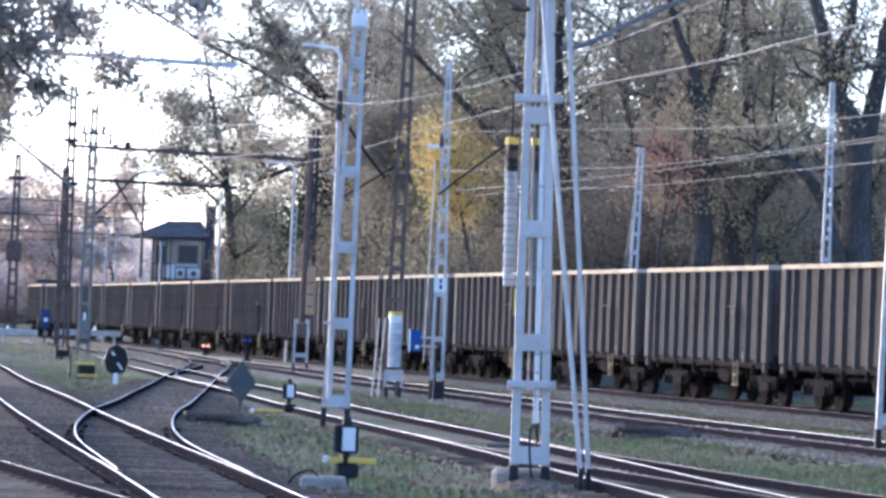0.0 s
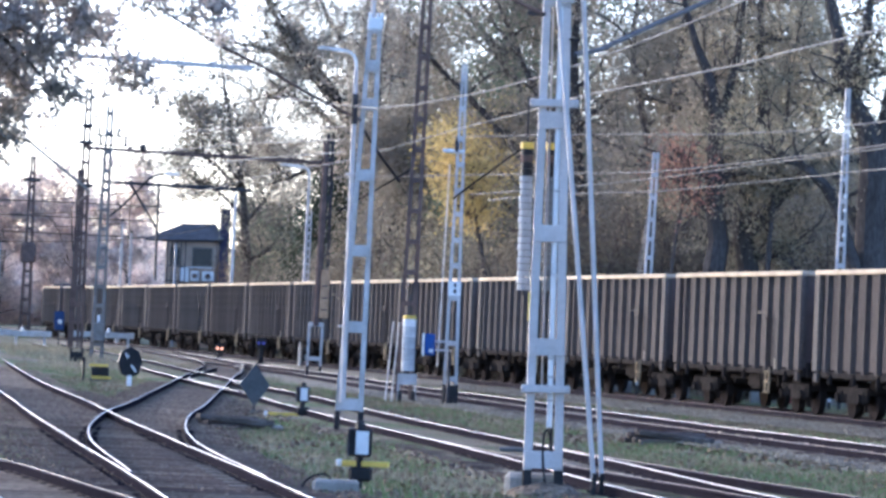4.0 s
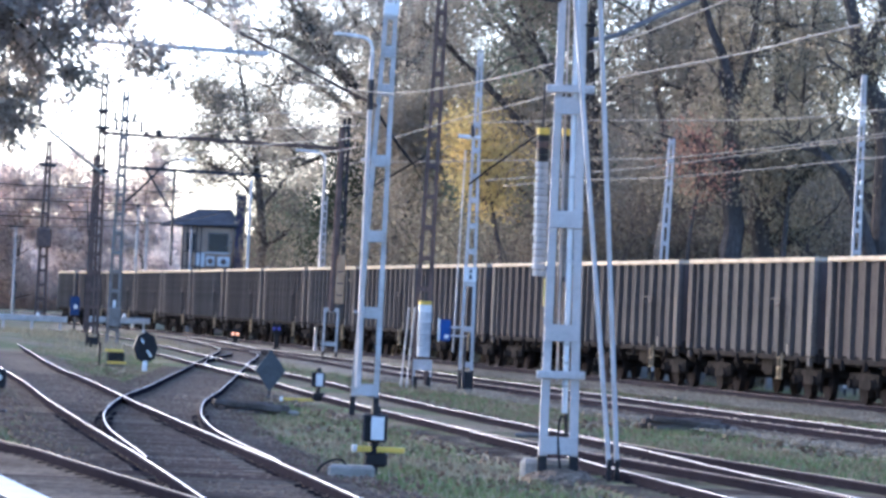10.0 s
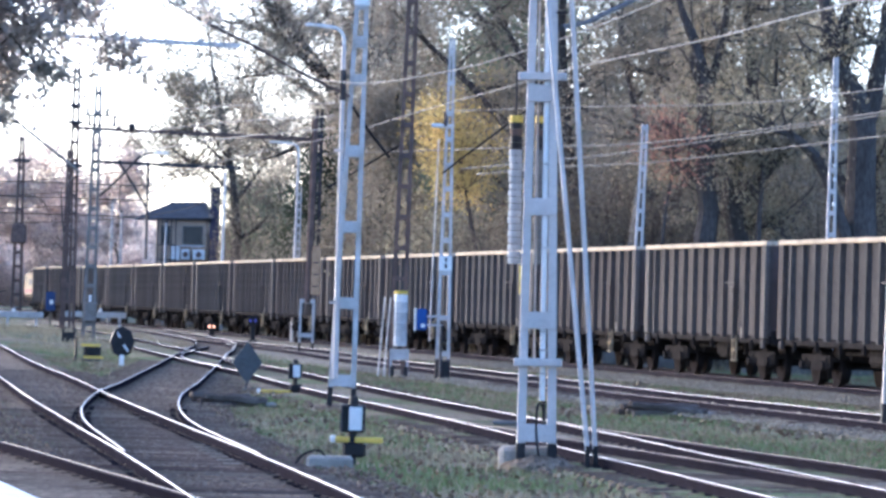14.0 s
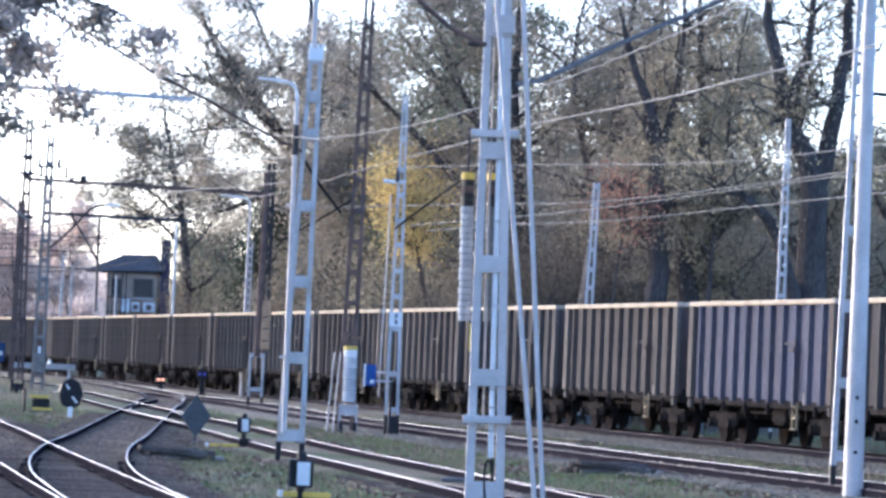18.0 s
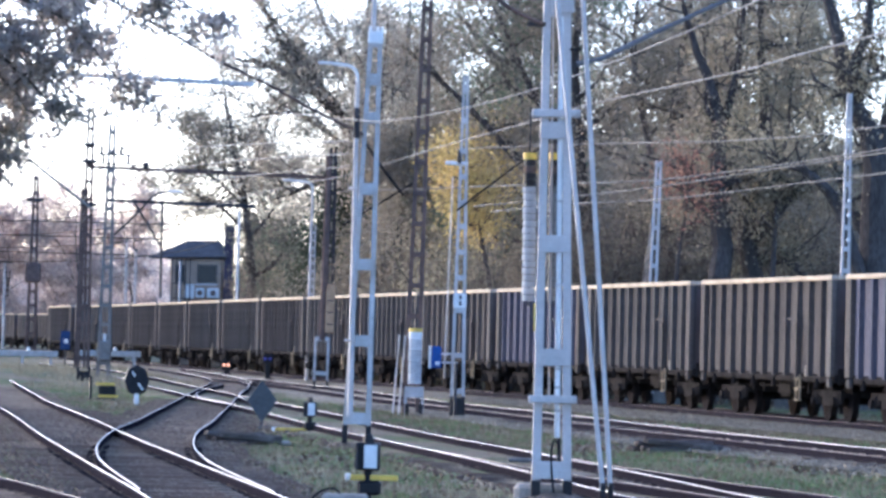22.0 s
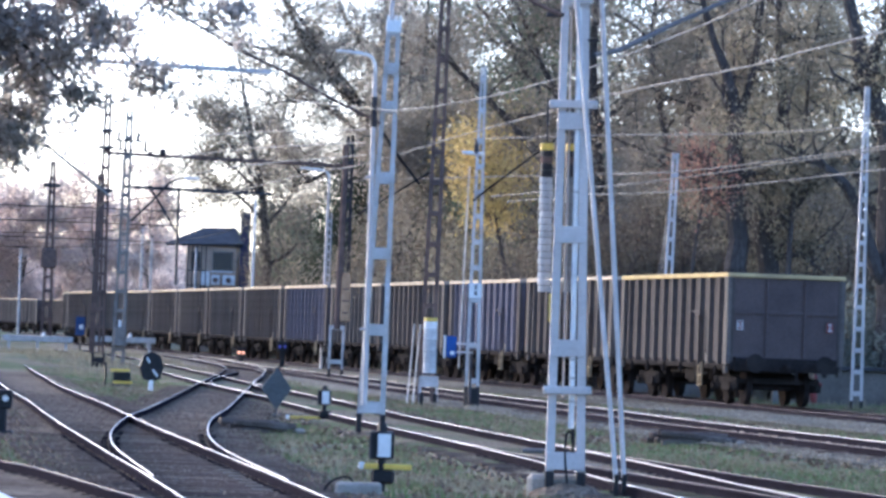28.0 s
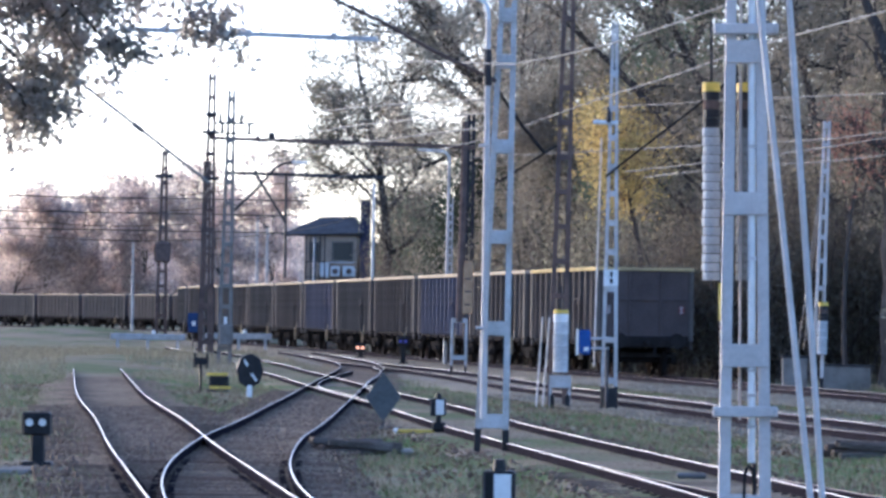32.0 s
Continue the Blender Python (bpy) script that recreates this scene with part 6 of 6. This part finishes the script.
tree("tall olive tree at the wood's edge", (18.2, 150), 18.5, 0.4, 5.0, "leaf_olive", 16000, 0.11, 28, first=0.25, limbs=20, fork=1, sigma=0.5, gather=0.3)
tree("tall grey-brown tree deep in the wood", (6.4, 216), 21, 0.4, 5.5, "leaf_olive", 18000, 0.15, 26, first=0.4, limbs=26, fork=1, sigma=0.6, gather=0.4)
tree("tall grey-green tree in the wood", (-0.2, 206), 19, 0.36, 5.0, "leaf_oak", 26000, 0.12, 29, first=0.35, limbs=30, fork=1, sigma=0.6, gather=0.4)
tree("brown oak in the wood", (2.4, 194), 17, 0.35, 5.5, "leaf_dark", 24000, 0.13, 24, first=0.2, limbs=24, fork=1, sigma=0.6)
for k, (x, y) in enumerate(((11.3, 146), (9.7, 152))):
    tree("slender thin-limbed tree in the wood", (x, y), 15, 0.13, 3.2, "leaf_olive", 7000, 0.1, 60 + k, first=0.45, limbs=14, fork=0, sigma=0.4)
for k, (x, y, h, leaf) in enumerate(((1.6, 170, 7.2, "leaf_olive"), (-0.6, 186, 6.5, "leaf_brown"), (4.3, 164, 5.6, "leaf_bush"), (4.6, 153, 6.4, "leaf_bush"), (7.6, 158, 8.5, "leaf_bush"), (12.6, 152, 8.0, "leaf_bush"), (6.6, 156, 6.5, "leaf_bush"), (9.4, 155, 6.0, "leaf_bush"), (12.0, 158, 6.0, "leaf_bush"), (11.7, 137.5, 3.2, "leaf_pale"), (13.6, 142, 3.4, "leaf_pale"), (14.6, 150, 5.0, "leaf_bush"), (17.4, 148, 5.5, "leaf_bush"), (-3.8, 206, 5.0, "leaf_brown"), (-7.4, 262, 5.5, "leaf_dark"), (-7.7, 240, 5.6, "leaf_bush"), (-6.6, 250, 7.5, "leaf_dark"), (-5.2, 248, 8.5, "leaf_olive"), (-6.2, 252, 9.5, "leaf_dark"), (-3.4, 238, 8.0, "leaf_dark"))):
    thicket("tangled autumn undergrowth at the wood's edge", (x, y), 2.0, h, leaf, 12000, 0.12, 40 + k)
far_wood("woodland", "deep brown and olive autumn wood behind the railway", -2, 34, 205, 250, 16, "leaf_olive", 140000, 0.22, 3)
far_wood("woodland", "brown autumn wood behind the railway", 1, 30, 178, 200, 13, "leaf_brown", 85000, 0.18, 4)
far_wood("woodland", "olive and brown depth of the wood", -1, 48, 262, 300, 15, "leaf_olive", 150000, 0.32, 9)
far_wood("woodland", "tall grey-brown crowns deep in the wood", 3, 36, 302, 325, 16, "leaf_olive", 70000, 0.34, 8)
# The far woods and trees get their haze from the pale leaf colour.
far_wood("woodland", "reddish autumn wood far down the line, leaves paled for haze", -110, -37, 620, 700, 17, "leaf_far", 95000, 0.5, 5)
far_wood("woodland", "grey-brown autumn undergrowth far down the line, leaves paled for haze", -100, -34, 585, 610, 9, "leaf_far", 70000, 0.42, 6)
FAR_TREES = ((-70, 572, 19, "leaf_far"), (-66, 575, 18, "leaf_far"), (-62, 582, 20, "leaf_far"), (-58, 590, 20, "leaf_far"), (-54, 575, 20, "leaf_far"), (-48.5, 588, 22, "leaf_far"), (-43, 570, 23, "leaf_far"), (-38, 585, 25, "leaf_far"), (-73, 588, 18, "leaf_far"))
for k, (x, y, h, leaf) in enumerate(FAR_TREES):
    tree("autumn tree far down the line, leaves paled for haze", (x, y), h, 0.2, 6.0, leaf, 9000, 0.36, 90 + k, first=0.12, limbs=24, fork=1, sigma=0.75)

# the near tree whose boughs hang into view; glare is in its leaf colour
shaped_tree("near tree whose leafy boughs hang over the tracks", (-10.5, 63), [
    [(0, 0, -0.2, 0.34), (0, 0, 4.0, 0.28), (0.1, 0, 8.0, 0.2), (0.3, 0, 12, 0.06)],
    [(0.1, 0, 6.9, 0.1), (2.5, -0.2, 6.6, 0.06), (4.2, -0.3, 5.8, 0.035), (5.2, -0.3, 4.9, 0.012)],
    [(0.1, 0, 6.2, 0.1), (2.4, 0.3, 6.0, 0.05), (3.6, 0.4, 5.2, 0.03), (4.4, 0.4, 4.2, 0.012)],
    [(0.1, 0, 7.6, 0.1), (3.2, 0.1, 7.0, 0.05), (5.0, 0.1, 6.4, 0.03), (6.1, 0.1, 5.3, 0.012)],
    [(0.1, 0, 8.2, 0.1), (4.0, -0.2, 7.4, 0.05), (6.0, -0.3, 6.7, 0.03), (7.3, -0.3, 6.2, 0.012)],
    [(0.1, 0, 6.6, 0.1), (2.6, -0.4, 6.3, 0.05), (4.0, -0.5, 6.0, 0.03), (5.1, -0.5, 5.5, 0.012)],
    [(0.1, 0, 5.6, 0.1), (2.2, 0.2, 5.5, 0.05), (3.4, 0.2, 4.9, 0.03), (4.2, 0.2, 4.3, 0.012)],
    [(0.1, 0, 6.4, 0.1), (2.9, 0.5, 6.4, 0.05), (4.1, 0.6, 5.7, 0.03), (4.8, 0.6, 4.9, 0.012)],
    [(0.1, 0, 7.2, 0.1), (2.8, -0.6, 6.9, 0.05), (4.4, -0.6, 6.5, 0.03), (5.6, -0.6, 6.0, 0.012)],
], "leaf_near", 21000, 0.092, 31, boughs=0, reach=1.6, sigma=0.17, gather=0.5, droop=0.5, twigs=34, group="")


# ---- tracks, their rails and sleepers ----
railway_track("straight siding with bright rails on oil-dark wooden sleepers", MAIN_A, "ballast", stretch=(36, 66), half=0.7)
railway_track("curved crossover track of a double slip", CROSSOVER, "ballast", stretch=(48, 68), half=0.69, bed_lift=0.004, bed_half=1.3)
railway_track("middle track with bright rails in dry grass", TRACK_B, "turf", "rail_top", stretch=(40, 66), bed_lift=0.008, bed_half=1.25)
railway_track("track branching off the middle track", TURNOUT_B, "turf", "rail_dull", stretch=(38, 50), bed_lift=0.012, bed_half=1.2)
railway_track("straight track before the train", TRACK_C, "pale_ballast", ("rail_dull", "rail_top"), stretch=(66, 100), bed_lift=0.0, bed_half=1.7)
railway_track("curving track at the platform", LEFT_F, "ballast", "rail_dull", stretch=(36, 56), bed_lift=0.016, bed_half=1.2)
railway_track("track on which the freight train runs", TRAIN, "pale_ballast", "rail_dull", stretch=(96, 150), bed_half=3.2)


# curved slip rails inside the crossing
SLIPS = thing("slip_rails", Matrix(), "curved bright slip rails inside the track crossing", "slip rails", kind="structure")
bare_rail("slip_rail", smooth_line(flat([(-4.45, 106), (-5.2, 111.5), (-5.9, 117.5), (-6.4, 126), (-6.6, 135), (-6.75, 150)]), 1.5), SLIPS)
bare_rail("slip_rail", smooth_line(flat([(-3.9, 108), (-4.8, 117.5), (-5.25, 127), (-5.5, 139), (-6.0, 152), (-6.6, 160)]), 1.5), SLIPS)

plate = None
for k in range(7):
    m = Matrix.Translation((-1.80 - 0.105 * k, 46.1 + 0.95 * k, 0.083)) @ Matrix.Rotation(radians(6), 4, "Z")
    if plate is None:
        plate = part("slide_plate", box((0, 0, 0), (0.18, 0.1, 0.007), bevel=0.002), "pale_concrete", SLIPS, "worn steel slide plate")
        plate.matrix_basis = m
    else:
        again(plate, "slide_plate", m, SLIPS)


def fastenings(label, points, y0, y1, half=HALF):
    """Clips and bolts that hold the rails, one on each side at every sleeper."""
    b = bmesh.new()
    line = smooth_line(flat(points), 0.62)
    for i in range(1, len(line) - 1):
        q = line[i]
        if y0 <= q.y <= y1:
            d = (line[i + 1] - line[i - 1]).normalized()
            for off in (-half - 0.09, -half + 0.09, half - 0.09, half + 0.09):
                add_box(b, (q.x + d.y * off, q.y - d.x * off, 0.062), (0.07, 0.1, 0.04))
    tagged(part("rail_fastenings", b, "rail_side"), label, "rail fastenings", kind="stuff")


# The clips take the rail flanks' colour, painted shade included.
fastenings("rusty, shade-darkened clips and bolts holding the siding rails", MAIN_A, 36, 66, 0.7)
fastenings("rusty, shade-darkened clips and bolts holding the crossover rails", CROSSOVER, 52, 68, 0.69)
fastenings("rusty, shade-darkened clips and bolts holding the curving track", LEFT_F, 34, 56)
fastenings("rusty, shade-darkened clips and bolts holding the middle track", TRACK_B, 38, 62)

# ---- grass ----
def off_tracks(p, lines, gap):
    keep = np.ones(len(p), bool)
    for line in lines:
        pts = np.array([(q.x, q.y) for q in smooth_line(flat(line), 2.0)])
        for a, b in zip(pts, pts[1:]):
            d = b - a
            k = np.clip(((p - a) @ d) / (d @ d), 0, 1)
            keep &= np.linalg.norm(p - (a + k[:, None] * d), axis=1) > gap
    return keep


def grass(name, label, count, mat, seed, tall, where, shift, near=36, deep=105, wide=0.013):
    """Short upright blades, thick in patches, kept off the tracks."""
    rng = np.random.default_rng(seed)
    y = near + deep * rng.uniform(0, 1, count) ** 0.8
    x = y * rng.uniform(-0.15, 0.13, count)
    p = np.stack([x, y], 1)
    patch = np.array([noise.noise(Vector((a * 0.5 + shift, b * 0.16, 0.0))) + 0.5 * noise.noise(Vector((a * 1.7, b * 0.6, shift))) for a, b in p])
    p = p[(patch > where) & off_tracks(p, (MAIN_A, CROSSOVER, TURNOUT_B, LEFT_F), 0.95) & off_tracks(p, (TRACK_B,), 0.85) & off_tracks(p, (TRACK_C,), 1.7) & off_tracks(p, (TRAIN,), 3.4)]
    n = len(p)
    z = np.array([ground_height(a, b) for a, b in p])
    h = tall * rng.uniform(0.35, 1.2, n)
    g = rng.uniform(0, math.pi, n)
    w = rng.uniform(0.45 * wide, wide, n)
    lean = rng.normal(0, 0.4, (n, 2)) * h[:, None]
    ax, ay = np.cos(g) * w, np.sin(g) * w
    v = np.stack([np.stack([p[:, 0] - ax, p[:, 1] - ay, z - 0.01], 1), np.stack([p[:, 0] + ax, p[:, 1] + ay, z - 0.01], 1), np.stack([p[:, 0] + lean[:, 0], p[:, 1] + lean[:, 1], z + h], 1)], 1).reshape(-1, 3)
    me = bpy.data.meshes.new(name)
    me.vertices.add(3 * n)
    me.vertices.foreach_set("co", v.astype(np.float32).ravel())
    me.loops.add(3 * n)
    me.loops.foreach_set("vertex_index", np.arange(3 * n, dtype=np.int32))
    me.polygons.add(n)
    me.polygons.foreach_set("loop_start", np.arange(0, 3 * n, 3, dtype=np.int32))
    me.update(calc_edges=True)
    me.materials.append(M[mat])
    tagged(new(name, me), label, "grass", kind="stuff")


grass("grass", "short green grass growing between the tracks", 150000, "blade_green", 71, 0.11, -0.12, 0.0)
grass("dry_grass", "pale dry grass stalks between the tracks", 150000, "blade_dry", 72, 0.1, 0.0, 40.0)
grass("dry_grass", "pale dry grass on the low rise far down the line", 70000, "blade_dry", 73, 0.22, -0.2, 15.0, 130, 110, 0.03)


def scattered(name, label, category, count, mat, seed, line, lo, hi, y0, y1, size, lift):
    """Loose stones along a track, each a small uneven octahedron."""
    rng = np.random.default_rng(seed)
    q = np.array([(v.x, v.y) for v in smooth_line(flat(line), 0.5) if y0 <= v.y <= y1])
    i = rng.integers(0, len(q) - 1, count)
    k = rng.uniform(0, 1, (count, 1))
    d = q[i + 1] - q[i]
    p = q[i] + d * k
    d /= np.linalg.norm(d, axis=1)[:, None]
    off = rng.uniform(lo, hi, (count, 1))
    p = p + np.stack([d[:, 1], -d[:, 0]], 1) * off
    s = size * rng.uniform(0.5, 1.3, (count, 1, 1))
    c = np.concatenate([p, np.full((count, 1), lift)], 1)[:, None, :]
    unit = np.array(((1, 0, 0), (-1, 0, 0), (0, 1, 0), (0, -1, 0), (0, 0, 0.7), (0, 0, -0.7)))
    v = (c + unit[None] * s * rng.uniform(0.6, 1.2, (count, 6, 1)) + rng.normal(size=(count, 6, 3)) * s * 0.15).reshape(-1, 3)
    tri = np.array(((0, 2, 4), (2, 1, 4), (1, 3, 4), (3, 0, 4), (2, 0, 5), (1, 2, 5), (3, 1, 5), (0, 3, 5)))
    f = (tri[None] + 6 * np.arange(count)[:, None, None]).reshape(-1)
    me = bpy.data.meshes.new(name)
    me.vertices.add(6 * count)
    me.vertices.foreach_set("co", v.astype(np.float32).ravel())
    me.loops.add(len(f))
    me.loops.foreach_set("vertex_index", f.astype(np.int32))
    me.polygons.add(len(f) // 3)
    me.polygons.foreach_set("loop_start", np.arange(0, len(f), 3, dtype=np.int32))
    me.update(calc_edges=True)
    me.materials.append(M[mat])
    tagged(new(name, me), label, category, kind="stuff")


scattered("ballast_stones", "dark oily ballast stones between the rails", "ballast", 16000, "stone_dark", 81, MAIN_A, -1.7, 1.7, 37, 100, 0.032, 0.05)
scattered("ballast_stones", "dark oily ballast stones of the crossover", "ballast", 12000, "stone_dark", 82, CROSSOVER, -1.5, 1.5, 48, 120, 0.032, 0.055)
scattered("ballast_stones", "pale ballast stones beside the train's track", "ballast", 16000, "stone_pale", 83, TRAIN, -3.8, -0.9, 66, 140, 0.05, 0.045)
scattered("ballast_stones", "pale ballast stones of the straight track", "ballast", 14000, "stone_pale", 84, TRACK_C, -2.2, 2.4, 50, 120, 0.045, 0.04)
scattered("ballast_stones", "grey ballast stones of the middle track", "ballast", 5000, "stone_dark", 85, TRACK_B, -1.6, 1.7, 38, 110, 0.036, 0.05)


def fallen_leaves(label, count, mat, seed):
    rng = np.random.default_rng(seed)
    y = 37 + 90 * rng.uniform(0, 1, count) ** 0.8
    x = y * rng.uniform(-0.15, 0.13, count)
    z = np.array([ground_height(a, b) + 0.03 for a, b in zip(x, y)])
    tagged(leaf_mesh("fallen_leaves", np.stack([x, y, z], 1), 0.075, rng, mat), label, "leaf litter", kind="stuff")


fallen_leaves("fallen brown leaves scattered over grass and gravel", 30000, "litter", 86)


# ---- what moves ----
TURN = [tail_of_train(k / 15) / WHEEL_R for k in range(481)]


def spinning(p):
    """A wheelset that rolls as far as the train runs."""
    return [(k / 15, Matrix.LocRotScale(p, Euler((-a, 0, 0)), None)) for k, a in enumerate(TURN)]


def motions():
    for k, w in enumerate(WAGONS):
        walk(w, rolling(HALF_BODY + 14.04 * k, 9.0))
        for o in w.children_recursive:
            if o.name.startswith("wheelset"):
                walk(o, spinning(o.matrix_basis.translation.copy()))
    for o in LOCO.children_recursive:
        if o.name.startswith("wheelset"):
            walk(o, spinning(o.matrix_basis.translation.copy()))
    walk(LOCO, rolling(HALF_BODY + 14.04 * N_WAGONS + 1.7, 10.0))


motions()
